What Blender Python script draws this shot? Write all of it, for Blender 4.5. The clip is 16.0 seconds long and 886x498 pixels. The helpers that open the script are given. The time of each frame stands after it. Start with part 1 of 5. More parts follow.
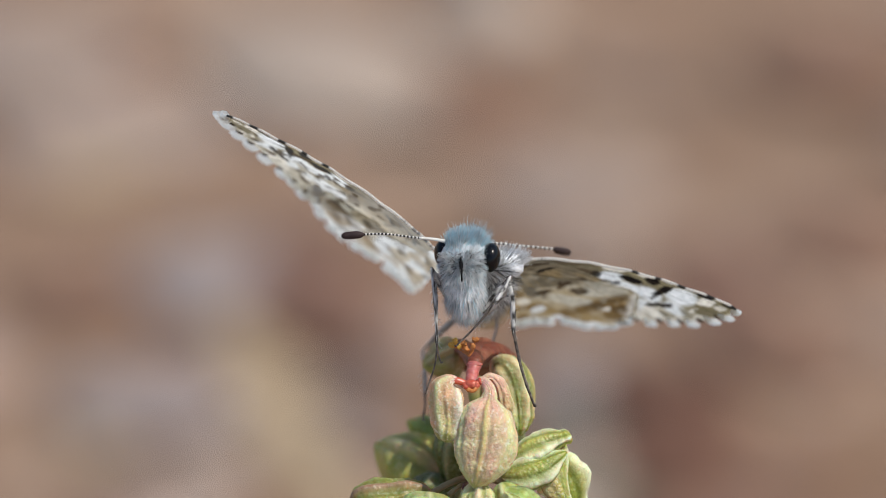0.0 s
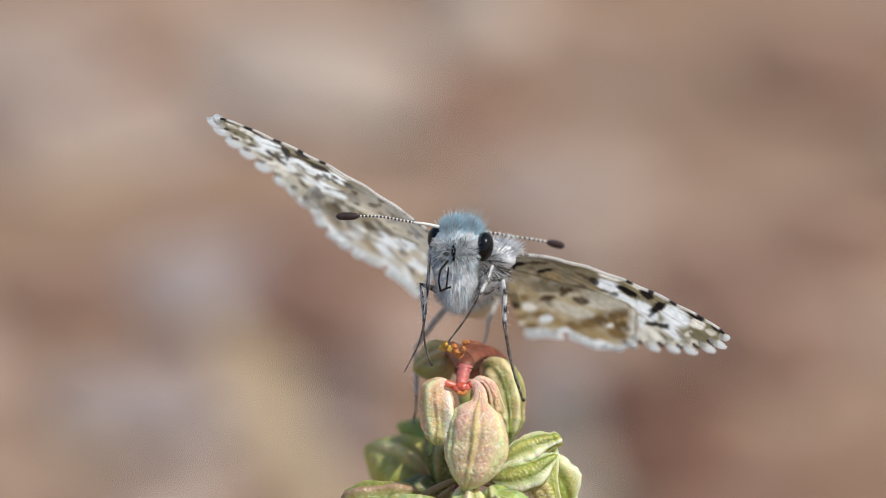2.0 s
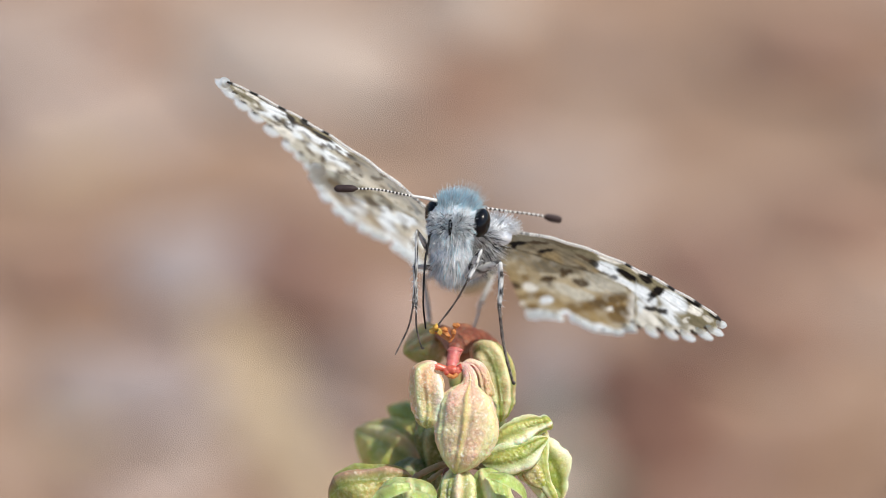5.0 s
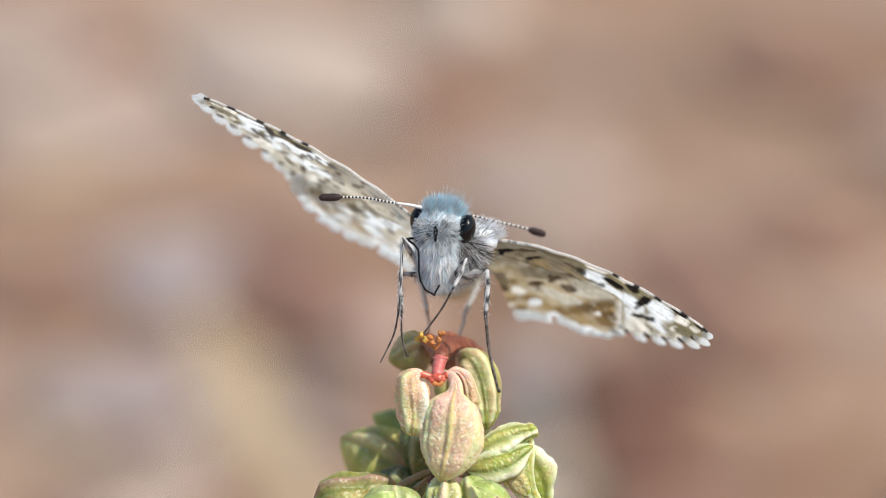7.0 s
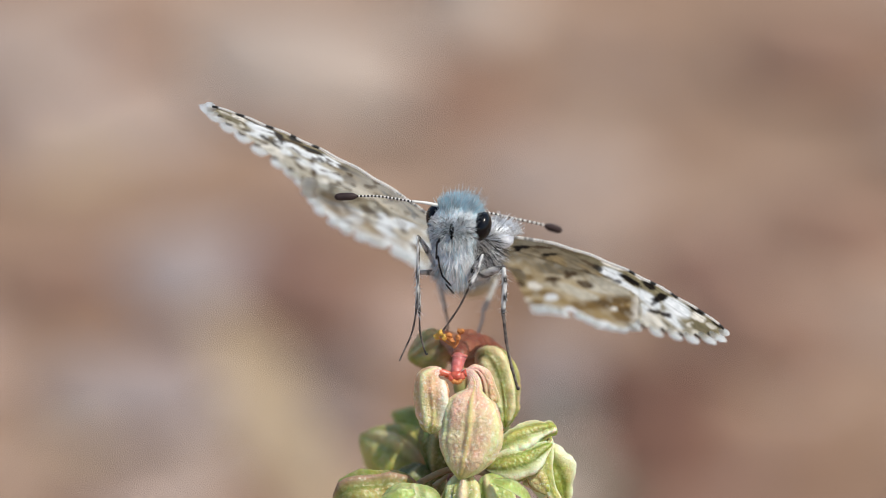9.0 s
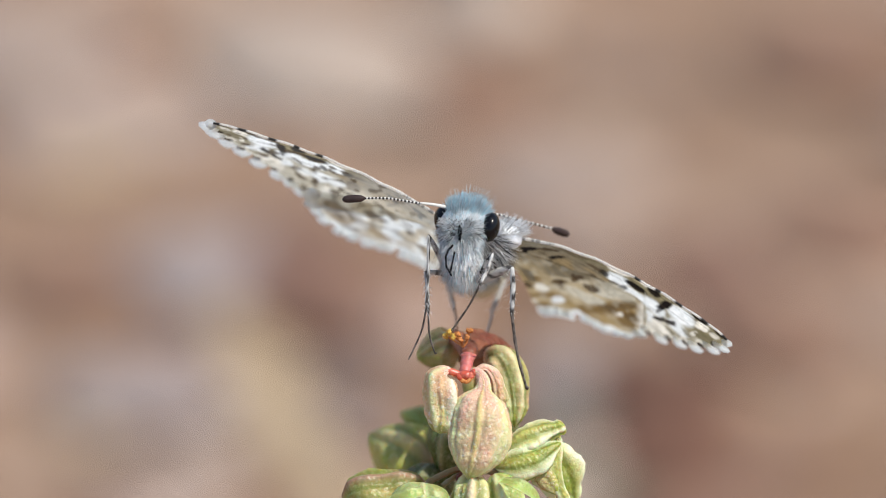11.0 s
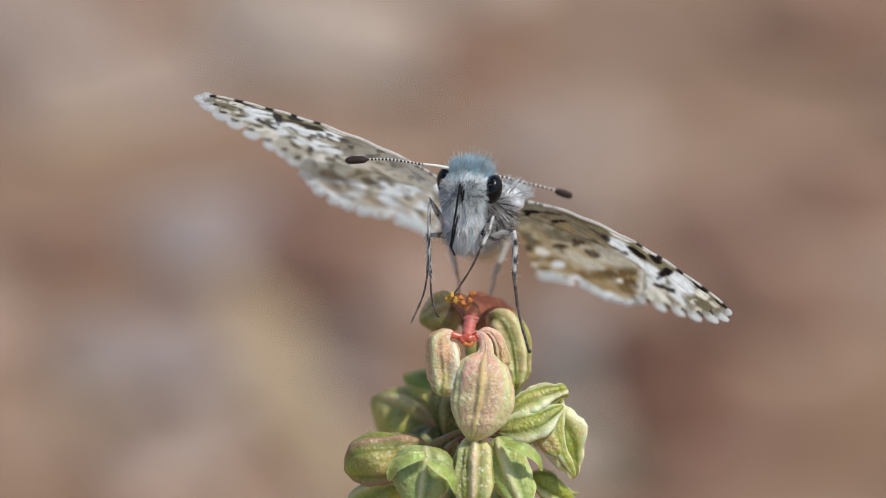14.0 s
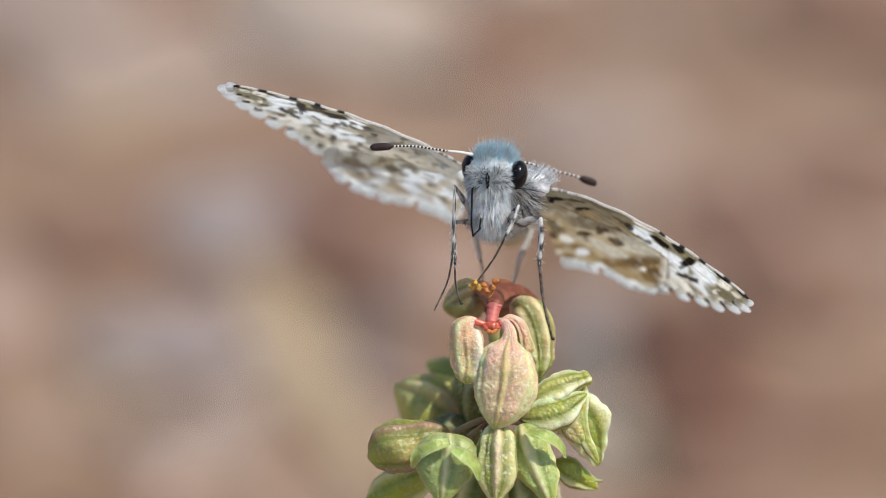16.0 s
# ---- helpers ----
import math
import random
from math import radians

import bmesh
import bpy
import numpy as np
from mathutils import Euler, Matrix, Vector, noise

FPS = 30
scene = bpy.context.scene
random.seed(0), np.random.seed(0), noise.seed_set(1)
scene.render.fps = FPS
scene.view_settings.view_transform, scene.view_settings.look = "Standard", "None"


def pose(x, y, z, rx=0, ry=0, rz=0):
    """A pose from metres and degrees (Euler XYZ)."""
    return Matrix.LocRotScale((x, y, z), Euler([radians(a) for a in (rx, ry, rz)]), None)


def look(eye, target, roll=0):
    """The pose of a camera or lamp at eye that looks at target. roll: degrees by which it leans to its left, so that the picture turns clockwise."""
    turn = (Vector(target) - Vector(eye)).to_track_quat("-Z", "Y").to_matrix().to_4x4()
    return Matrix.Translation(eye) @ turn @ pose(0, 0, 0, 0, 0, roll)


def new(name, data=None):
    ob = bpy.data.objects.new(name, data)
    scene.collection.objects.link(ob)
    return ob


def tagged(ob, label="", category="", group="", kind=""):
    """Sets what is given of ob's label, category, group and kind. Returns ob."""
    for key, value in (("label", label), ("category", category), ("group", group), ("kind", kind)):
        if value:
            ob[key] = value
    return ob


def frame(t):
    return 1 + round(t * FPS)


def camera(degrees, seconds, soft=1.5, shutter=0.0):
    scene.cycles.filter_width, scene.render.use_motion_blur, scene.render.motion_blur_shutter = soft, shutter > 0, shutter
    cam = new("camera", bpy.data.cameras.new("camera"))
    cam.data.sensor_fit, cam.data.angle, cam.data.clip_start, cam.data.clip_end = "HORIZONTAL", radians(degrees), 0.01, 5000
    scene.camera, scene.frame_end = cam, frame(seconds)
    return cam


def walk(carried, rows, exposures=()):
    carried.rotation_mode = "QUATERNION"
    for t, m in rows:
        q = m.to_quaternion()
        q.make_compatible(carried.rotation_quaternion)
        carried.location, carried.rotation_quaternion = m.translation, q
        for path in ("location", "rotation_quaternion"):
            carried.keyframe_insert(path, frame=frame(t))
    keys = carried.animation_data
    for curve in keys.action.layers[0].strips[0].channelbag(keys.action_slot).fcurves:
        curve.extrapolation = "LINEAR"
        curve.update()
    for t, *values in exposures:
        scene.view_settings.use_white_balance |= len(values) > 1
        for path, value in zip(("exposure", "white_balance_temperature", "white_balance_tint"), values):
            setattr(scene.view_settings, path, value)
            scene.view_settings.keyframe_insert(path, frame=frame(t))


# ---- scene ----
# All small things are drawn in millimetres in a subject space: x to the right, y away from the lens, z up the stem.
MM = 0.001
TILT = 28.0
DIST = 0.27
SUBJECT = pose(0, 0, 0.1878, -TILT, 0, 0)

cam = camera(10.0, 16.0, soft=0.95)
cam.data.dof.use_dof = True
cam.data.dof.focus_distance = 0.2668
cam.data.dof.aperture_fstop = 25.0
cam.data.dof.aperture_blades = 0

# seconds, turn to the left, turn upwards (degrees)
SWAY = [(0.0, -0.1375, 0.5531), (0.5, -0.3165, 0.5147), (1.0, -0.2046, 0.5659), (1.5, -0.2717, 0.5659), (2.0, -0.2462, 0.585), (2.5, -0.3932, 0.4795), (3.0, -0.3612, 0.4572), (3.5, -0.3676, 0.4124), (5.8, -0.3517, 0.3932), (6.0, -0.454, 0.4188), (6.5, -0.4763, 0.3868), (7.0, -0.5211, 0.4827), (7.5, -0.4156, 0.4252), (8.0, -0.3037, 0.4699), (8.5, -0.3165, 0.4635), (11.0, -0.2046, 0.4508), (11.5, -0.3325, 0.3932), (12.0, -0.1694, 0.3037), (12.5, -0.3357, 0.2941), (13.0, -0.195, 0.2462), (13.5, -0.3037, 0.1471), (14.0, -0.1758, 0.0352), (14.5, 0.0, 0.0), (15.0, -0.048, -0.0543), (15.5, 0.2749, -0.0543), (16.0, 0.0895, -0.1087)]


def eye_pose(turn, up):
    """The lens on its fixed stand, turned by small angles."""
    return SUBJECT @ pose(0, -DIST, 0, 90 + up, 0, turn)


walk(cam, [(t, eye_pose(a, b)) for t, a, b in SWAY], [(0, -0.183), (0.5, 0.025), (1, -0.016), (1.5, 0.005), (2, 0.005), (2.5, 0.084), (3, 0.104), (3.5, 0.162), (6, 0.238), (6.5, 0.201), (7, 0.276), (7.5, 0.201), (8, 0.181), (8.5, 0.065), (11, 0.143), (11.5, 0.181), (12, 0.143), (12.5, 0.219), (13, -0.057), (13.5, 0.025), (14, -0.183), (14.5, -0.036), (15, 0.025), (15.5, 0.045), (16, 0.005)])

# ---- light ----
SUN_EL, SUN_AZ = 58.5, 112.0   # height, and degrees clockwise from the viewing direction
world = bpy.data.worlds.new("world")
scene.world = world
world.use_nodes = True
wn = world.node_tree.nodes
sky = wn.new("ShaderNodeTexSky")
sky.sky_type = "NISHITA"
sky.sun_disc = False
sky.sun_elevation = radians(SUN_EL)
sky.sun_rotation = radians(SUN_AZ)
wn["Background"].inputs["Strength"].default_value = 0.14
world.node_tree.links.new(sky.outputs["Color"], wn["Background"].inputs["Color"])
sun_data = bpy.data.lights.new("sun", "SUN")
sun_data.energy = 3.3
sun_data.angle = radians(0.6)
sun_data.color = (1.0, 0.94, 0.818)
sun = new("sun", sun_data)
s_el, s_az = radians(SUN_EL), radians(SUN_AZ)
sun_from = Vector((math.sin(s_az) * math.cos(s_el), math.cos(s_az) * math.cos(s_el), math.sin(s_el)))
sun.matrix_world = look(sun_from * 5, (0, 0, 0))


# ---- materials ----
def material(name, colour, rough=0.6, spread=0.25, scale=400.0, bump=0.0, bump_scale=900.0, attribute=False, translucent=0.0, metal=0.0, spec=0.4, subsurface=0.0, coat=0.0, tint2=None, glint=0.0, glint_scale=7000.0):
    m = bpy.data.materials.new(name)
    m.use_nodes = True
    n, l = m.node_tree.nodes, m.node_tree.links
    bsdf = n["Principled BSDF"]
    bsdf.inputs["Roughness"].default_value = rough
    bsdf.inputs["Metallic"].default_value = metal
    bsdf.inputs["Specular IOR Level"].default_value = spec
    bsdf.inputs["Coat Weight"].default_value = coat
    coord = n.new("ShaderNodeTexCoord")
    noise_a = n.new("ShaderNodeTexNoise")
    noise_a.inputs["Scale"].default_value = scale
    noise_a.inputs["Detail"].default_value = 6
    l.new(coord.outputs["Object"], noise_a.inputs["Vector"])
    noise_b = n.new("ShaderNodeTexNoise")
    noise_b.inputs["Scale"].default_value = scale * 7
    noise_b.inputs["Detail"].default_value = 3
    l.new(coord.outputs["Object"], noise_b.inputs["Vector"])
    blend = n.new("ShaderNodeMath")
    blend.operation = "MULTIPLY_ADD"
    l.new(noise_b.outputs["Fac"], blend.inputs[0])
    blend.inputs[1].default_value = 0.5
    l.new(noise_a.outputs["Fac"], blend.inputs[2])
    span = n.new("ShaderNodeMapRange")
    span.inputs["From Min"].default_value = 0.45
    span.inputs["From Max"].default_value = 1.05
    span.inputs["To Min"].default_value = 1.0 - spread
    span.inputs["To Max"].default_value = 1.0 + spread
    l.new(blend.outputs[0], span.inputs["Value"])
    if attribute:
        src = n.new("ShaderNodeAttribute")
        src.attribute_name = "Col"
        base = src.outputs["Color"]
    elif tint2:
        mixer = n.new("ShaderNodeMix")
        mixer.data_type = "RGBA"
        ramp = n.new("ShaderNodeMapRange")
        ramp.inputs["From Min"].default_value = 0.42
        ramp.inputs["From Max"].default_value = 0.6
        l.new(noise_a.outputs["Fac"], ramp.inputs["Value"])
        l.new(ramp.outputs["Result"], mixer.inputs["Factor"])
        mixer.inputs[6].default_value = (*colour, 1)
        mixer.inputs[7].default_value = (*tint2, 1)
        base = mixer.outputs[2]
    else:
        src = n.new("ShaderNodeRGB")
        src.outputs[0].default_value = (*colour, 1)
        base = src.outputs[0]
    scaled = n.new("ShaderNodeVectorMath")
    scaled.operation = "SCALE"
    l.new(base, scaled.inputs[0])
    l.new(span.outputs["Result"], scaled.inputs["Scale"])
    if glint:
        # whitish specks mixed into the base colour as painted highlights
        noise_f = n.new("ShaderNodeTexNoise")
        noise_f.inputs["Scale"].default_value = glint_scale
        noise_f.inputs["Detail"].default_value = 2
        l.new(coord.outputs["Object"], noise_f.inputs["Vector"])
        grain = n.new("ShaderNodeMapRange")
        grain.inputs["From Min"].default_value = 0.58
        grain.inputs["From Max"].default_value = 0.66
        grain.inputs["To Max"].default_value = glint
        l.new(noise_f.outputs["Fac"], grain.inputs["Value"])
        glint_mix = n.new("ShaderNodeMix")
        glint_mix.data_type = "RGBA"
        l.new(grain.outputs["Result"], glint_mix.inputs["Factor"])
        l.new(scaled.outputs["Vector"], glint_mix.inputs[6])
        glint_mix.inputs[7].default_value = (0.90, 0.88, 0.76, 1)
        l.new(glint_mix.outputs[2], bsdf.inputs["Base Color"])
    else:
        l.new(scaled.outputs["Vector"], bsdf.inputs["Base Color"])
    if subsurface:
        bsdf.inputs["Subsurface Weight"].default_value = subsurface
        bsdf.inputs["Subsurface Scale"].default_value = 0.0008
    if bump:
        noise_c = n.new("ShaderNodeTexNoise")
        noise_c.inputs["Scale"].default_value = bump_scale
        noise_c.inputs["Detail"].default_value = 4
        l.new(coord.outputs["Object"], noise_c.inputs["Vector"])
        bp = n.new("ShaderNodeBump")
        bp.inputs["Strength"].default_value = bump
        bp.inputs["Distance"].default_value = 0.6 / bump_scale
        l.new(noise_c.outputs["Fac"], bp.inputs["Height"])
        l.new(bp.outputs["Normal"], bsdf.inputs["Normal"])
    if translucent:
        tr = n.new("ShaderNodeBsdfTranslucent")
        l.new(scaled.outputs["Vector"], tr.inputs["Color"])
        mix = n.new("ShaderNodeMixShader")
        mix.inputs["Fac"].default_value = translucent
        l.new(bsdf.outputs["BSDF"], mix.inputs[1])
        l.new(tr.outputs["BSDF"], mix.inputs[2])
        l.new(mix.outputs["Shader"], n["Material Output"].inputs["Surface"])
    return m


M_WING = material("wing_scales", (1, 1, 1), 0.75, 0.16, 1500, 0.35, 9000, attribute=True, translucent=0.84, spec=0.2)
M_TUFT = material("wing_fringe", (0.90, 0.92, 0.92), 0.8, 0.06, 2500, 0.4, 9000, translucent=0.85, spec=0.2)
M_TUFT_DARK = material("wing_fringe_dark", (0.10, 0.085, 0.065), 0.8, 0.3, 2500, 0.5, 9000, spec=0.2)
M_HAIR = material("hair_scales", (1, 1, 1), 0.55, 0.10, 900, attribute=True, translucent=0.58, spec=0.35)
M_SKIN = material("body_scales", (0.88, 0.90, 0.92), 0.8, 0.2, 1500, 0.6, 6000, spec=0.2)
M_HEAD = material("head_scales", (0.66, 0.69, 0.71), 0.8, 0.3, 1500, 0.6, 6000, spec=0.2)
M_BELLY = material("belly_scales", (0.62, 0.55, 0.40), 0.8, 0.25, 1200, 0.6, 6000, spec=0.2)
M_EYE = material("compound_eye", (0.004, 0.004, 0.005), 0.22, 0.1, 3000, 0.08, 16000, spec=0.28)
M_BLACK = material("dark_cuticle", (0.006, 0.005, 0.006), 0.6, 0.3, 3000, 0.3, 9000, spec=0.2)
M_CLUB = material("antenna_club", (0.045, 0.028, 0.026), 0.6, 0.3, 3000, 0.6, 9000, spec=0.25)
M_RING = material("antenna_ring", (0.75, 0.73, 0.68), 0.6, 0.1, 3000)
M_LEG_SPOT = material("spotted_leg_scales", (1, 1, 1), 0.6, 0.2, 2500, 0.6, 9000, attribute=True, spec=0.25)
M_LEG_PALE = material("pale_leg_scales", (0.40, 0.39, 0.38), 0.7, 0.25, 1500, 0.5, 9000, spec=0.25)
M_TARSUS = material("tarsus", (0.05, 0.04, 0.035), 0.5, 0.4, 3000, 0.5, 9000, tint2=(0.16, 0.13, 0.11))
M_POD = material("pod_skin", (1, 1, 1), 0.36, 0.16, 700, 0.55, 3200, attribute=True, spec=0.5, subsurface=0.3, glint=0.10, glint_scale=4200.0)
# the grainy pods carry stronger painted glints
M_POD_GLINT = material("glinting_pod_skin", (1, 1, 1), 0.42, 0.14, 900, 1.0, 5500, attribute=True, spec=0.45, subsurface=0.28, glint=0.5, glint_scale=5200.0)
M_RED = material("red_flesh", (0.55, 0.045, 0.03), 0.25, 0.3, 900, 0.3, 3000, spec=0.5, subsurface=0.2, tint2=(0.58, 0.13, 0.08))
M_PINK = material("pink_flesh", (0.55, 0.16, 0.14), 0.4, 0.2, 900, 0.3, 3000, subsurface=0.3)
M_RUST = material("rust_calyx", (0.17, 0.045, 0.032), 0.45, 0.4, 500, 0.6, 2200, subsurface=0.2, tint2=(0.28, 0.11, 0.065))
M_ANTHER = material("anther", (0.72, 0.42, 0.08), 0.4, 0.25, 2500, 0.6, 6000, subsurface=0.2)
M_ORANGE = material("stamen_orange", (0.58, 0.22, 0.06), 0.45, 0.3, 2500, 0.5, 6000)
M_STALK = material("stalk", (0.30, 0.33, 0.10), 0.5, 0.25, 500, 0.3, 3000, subsurface=0.15, tint2=(0.42, 0.28, 0.15))
M_STALK_PALE = material("pedicel", (0.30, 0.22, 0.11), 0.5, 0.25, 800, 0.3, 3000, subsurface=0.15)


# ---- mesh helpers ----
def solid(name, verts, faces, mat, parent=None, label="", colours=None, smooth=True, scale=MM):
    me = bpy.data.meshes.new(name)
    v = np.asarray(verts, dtype=float) * scale
    me.from_pydata(v.tolist(), [], faces)
    me.materials.append(mat)
    if smooth:
        me.polygons.foreach_set("use_smooth", [True] * len(me.polygons))
    if colours is not None:
        att = me.color_attributes.new("Col", "FLOAT_COLOR", "POINT")
        c = np.ones((len(v), 4))
        c[:, :3] = colours
        att.data.foreach_set("color", c.ravel())
    me.update()
    ob = new(name, me)
    if parent is not None:
        ob.parent = parent
    if label:
        tagged(ob, label)
    return ob


def grid_faces(rows, cols, wrap=False, off=0, flip=False):
    fs = []
    for i in range(rows - 1):
        for j in range(cols if wrap else cols - 1):
            k = (j + 1) % cols
            f = (off + i * cols + j, off + i * cols + k, off + (i + 1) * cols + k, off + (i + 1) * cols + j)
            fs.append(f[::-1] if flip else f)
    return fs


def tube_data(points, radii, n=10):
    """A capped round tube along points."""
    pts = [Vector(p) for p in points]
    verts, faces = [], []
    side = None
    for i, p in enumerate(pts):
        d = (pts[min(i + 1, len(pts) - 1)] - pts[max(i - 1, 0)]).normalized()
        if side is None:
            side = d.orthogonal().normalized()
        side = (side - d * side.dot(d)).normalized()
        up = d.cross(side)
        for k in range(n):
            a = 2 * math.pi * k / n
            verts.append(p + (side * math.cos(a) + up * math.sin(a)) * radii[i])
    faces = grid_faces(len(pts), n, wrap=True)
    faces.append(tuple(range(n))[::-1])
    faces.append(tuple((len(pts) - 1) * n + k for k in range(n)))
    return [tuple(v) for v in verts], faces


def ball_data(centre, radii, rows=16, cols=24, turn=(0, 0, 0), shape=None):
    verts = []
    e = Euler([radians(a) for a in turn]).to_matrix()
    for i in range(rows + 1):
        la = math.pi * i / rows
        for j in range(cols):
            lo = 2 * math.pi * j / cols
            d = Vector((math.sin(la) * math.cos(lo), math.sin(la) * math.sin(lo), math.cos(la)))
            k = shape(d) if shape else 1.0
            verts.append(tuple(Vector(centre) + e @ Vector((d.x * radii[0] * k, d.y * radii[1] * k, d.z * radii[2] * k))))
    return verts, grid_faces(rows + 1, cols, wrap=True, flip=True)


def curve_points(ctrl, n):
    """A smooth path through control points."""
    c = [Vector(p) for p in ctrl]
    c = [2 * c[0] - c[1]] + c + [2 * c[-1] - c[-2]]
    out = []
    spans = len(c) - 3
    for i in range(n):
        u = i / (n - 1) * spans
        k = min(int(u), spans - 1)
        t = u - k
        a, b, d, e = c[k:k + 4]
        out.append(0.5 * (2 * b + (d - a) * t + (2 * a - 5 * b + 4 * d - e) * t * t + (3 * b - a - 3 * d + e) * t ** 3))
    return out


def shifted(verts, origin):
    o = np.asarray(origin, dtype=float)
    return np.asarray([tuple(v) for v in verts], dtype=float) - o


def hair_data(strands):
    """Tapered three-sided strands: root, direction, length, thickness, colour, bend."""
    verts, faces, cols = [], [], []
    for root, d, length, thick, col, bend in strands:
        root, d = Vector(root), Vector(d).normalized()
        a = d.orthogonal().normalized()
        b = d.cross(a)
        base = len(verts)
        for k, (f, w) in enumerate(((0.0, 1.0), (0.5, 0.8), (1.0, 0.12))):
            p = root + d * (length * f) + Vector(bend) * (length * f * f)
            for q in range(3):
                ang = q * 2.094
                verts.append(tuple(p + (a * math.cos(ang) + b * math.sin(ang)) * thick * w))
                cols.append(col)
        for k in range(2):
            for q in range(3):
                r = (q + 1) % 3
                faces.append((base + k * 3 + q, base + k * 3 + r, base + k * 3 + 3 + r, base + k * 3 + 3 + q))
    return verts, faces, cols


# ---- ground ----
M_GROUND = material("dry_soil", (0.285, 0.172, 0.108), 0.9, 0.35, 16, 0.8, 260, tint2=(0.345, 0.238, 0.170), spec=0.15)
M_STONE = material("grey_stone", (0.36, 0.268, 0.215), 0.85, 0.25, 60, 0.7, 400, spec=0.2, tint2=(0.39, 0.30, 0.248))
M_STRAW = material("dry_straw", (0.50, 0.37, 0.225), 0.7, 0.2, 120, 0.4, 700, tint2=(0.42, 0.305, 0.19))
M_LITTER = material("leaf_litter", (0.19, 0.098, 0.066), 0.75, 0.35, 90, 0.6, 500, tint2=(0.23, 0.13, 0.09))
M_GRAVEL = material("mixed_gravel", (0.33, 0.235, 0.185), 0.85, 0.3, 200, 0.6, 900, spec=0.2, tint2=(0.30, 0.21, 0.165))
gn, gl = M_GRAVEL.node_tree.nodes, M_GRAVEL.node_tree.links
g_geo = gn.new("ShaderNodeNewGeometry")
g_span = gn.new("ShaderNodeMapRange")
g_span.inputs["To Min"].default_value, g_span.inputs["To Max"].default_value = 0.15, 1.8
g_mul = gn.new("ShaderNodeVectorMath")
g_mul.operation = "SCALE"
gl.new(g_geo.outputs["Random Per Island"], g_span.inputs["Value"])
gl.new(g_span.outputs["Result"], g_mul.inputs["Scale"])
g_bsdf = gn["Principled BSDF"]
gl.new(g_bsdf.inputs["Base Color"].links[0].from_socket, g_mul.inputs[0])
gl.new(g_mul.outputs["Vector"], g_bsdf.inputs["Base Color"])
M_PALE = material("pale_stone", (0.42, 0.325, 0.26), 0.85, 0.2, 60, 0.6, 400, spec=0.2, tint2=(0.47, 0.375, 0.305))
M_COOL = material("blue_grey_stone", (0.33, 0.264, 0.24), 0.85, 0.2, 60, 0.6, 400, spec=0.2, tint2=(0.36, 0.295, 0.272))
M_DARK_CLOD = material("dark_clod", (0.14, 0.072, 0.050), 0.85, 0.35, 90, 0.6, 500, tint2=(0.19, 0.10, 0.07), spec=0.15)
# coloured like the blue-grey shadow next to the straw blade
M_SHADOW_STONE = material("shadow_toned_stone", (0.22, 0.165, 0.145), 0.85, 0.2, 60, 0.6, 400, spec=0.2, tint2=(0.26, 0.195, 0.168))
M_DUN = material("dun_clod", (0.225, 0.128, 0.088), 0.8, 0.35, 90, 0.6, 500, tint2=(0.27, 0.165, 0.115), spec=0.15)
M_MOSS = material("dull_weed", (0.16, 0.17, 0.12), 0.8, 0.3, 150, 0.6, 500)


def ground_height(x, y):
    h = 0.010 * noise.noise(Vector((x * 3, y * 3, 0.3))) + 0.003 * noise.noise(Vector((x * 14, y * 14, 4.3)))
    return h * min(1.0, math.hypot(x, y - 0.4) / 0.05) - 0.002


def build_ground():
    verts, rad = [], [0.0]
    r = 0.012
    while r < 900:
        rad.append(r)
        r *= 1.09 if r < 2 else 1.35
        if r < 0.8:
            r = min(r, rad[-1] + 0.02)
    cols = 72
    for r in rad:
        for k in range(cols):
            a = 2 * math.pi * k / cols
            x, y = r * math.cos(a), 0.4 + r * math.sin(a)
            verts.append((x, y, ground_height(x, y) if r < 3 else -0.002))
    tagged(solid("ground", verts, grid_faces(len(rad), cols, wrap=True), M_GROUND, scale=1.0), "dry brown bare soil strewn with stones and litter", "ground", kind="structure")


build_ground()


def stone(at, size, flat=0.5, seed=0, mat=None, label="pale grey stone lying on the dry soil", name="stone", cat="stone"):
    random.seed(seed)
    o = Vector((seed * 3.1, seed * 1.7, 0))
    v, f = ball_data((0, 0, 0), (size, size * random.uniform(0.7, 1.2), size * flat), 14, 20,
                     shape=lambda d: 1 + 0.30 * noise.noise(d * 1.6 + o) + 0.10 * noise.noise(d * 4 + o))
    ob = solid(name, v, f, mat or M_STONE, scale=1.0)
    ob.matrix_world = pose(at[0], at[1], ground_height(*at) + size * flat * 0.45, 0, 0, random.uniform(0, 360))
    return tagged(ob, label, cat, "stones on the ground")


def blade(a, b, width, lift=0.004, mat=None, label="dry tan straw blade lying on the soil", name="straw_blade"):
    """A folded dry leaf blade between two ground places."""
    a, b = Vector((*a, 0)), Vector((*b, 0))
    n, verts = 14, []
    d = (b - a).normalized()
    side = Vector((-d.y, d.x, 0))
    for i in range(n):
        t = i / (n - 1)
        p = a.lerp(b, t)
        z = ground_height(p.x, p.y) + 0.0014 + lift * math.sin(math.pi * t)
        w = width * (0.35 + 0.65 * math.sin(math.pi * min(1, t * 0.8 + 0.2)))
        for s, dz in ((-1, 0), (0, -0.0012), (1, 0), (0, 0.0006)):
            verts.append((p + side * (s * w / 2)).to_tuple()[:2] + (z + dz,))
    return tagged(solid(name, verts, grid_faces(n, 4, wrap=True), mat or M_STRAW, scale=1.0, smooth=False), label, "dry grass", "straw on the ground")


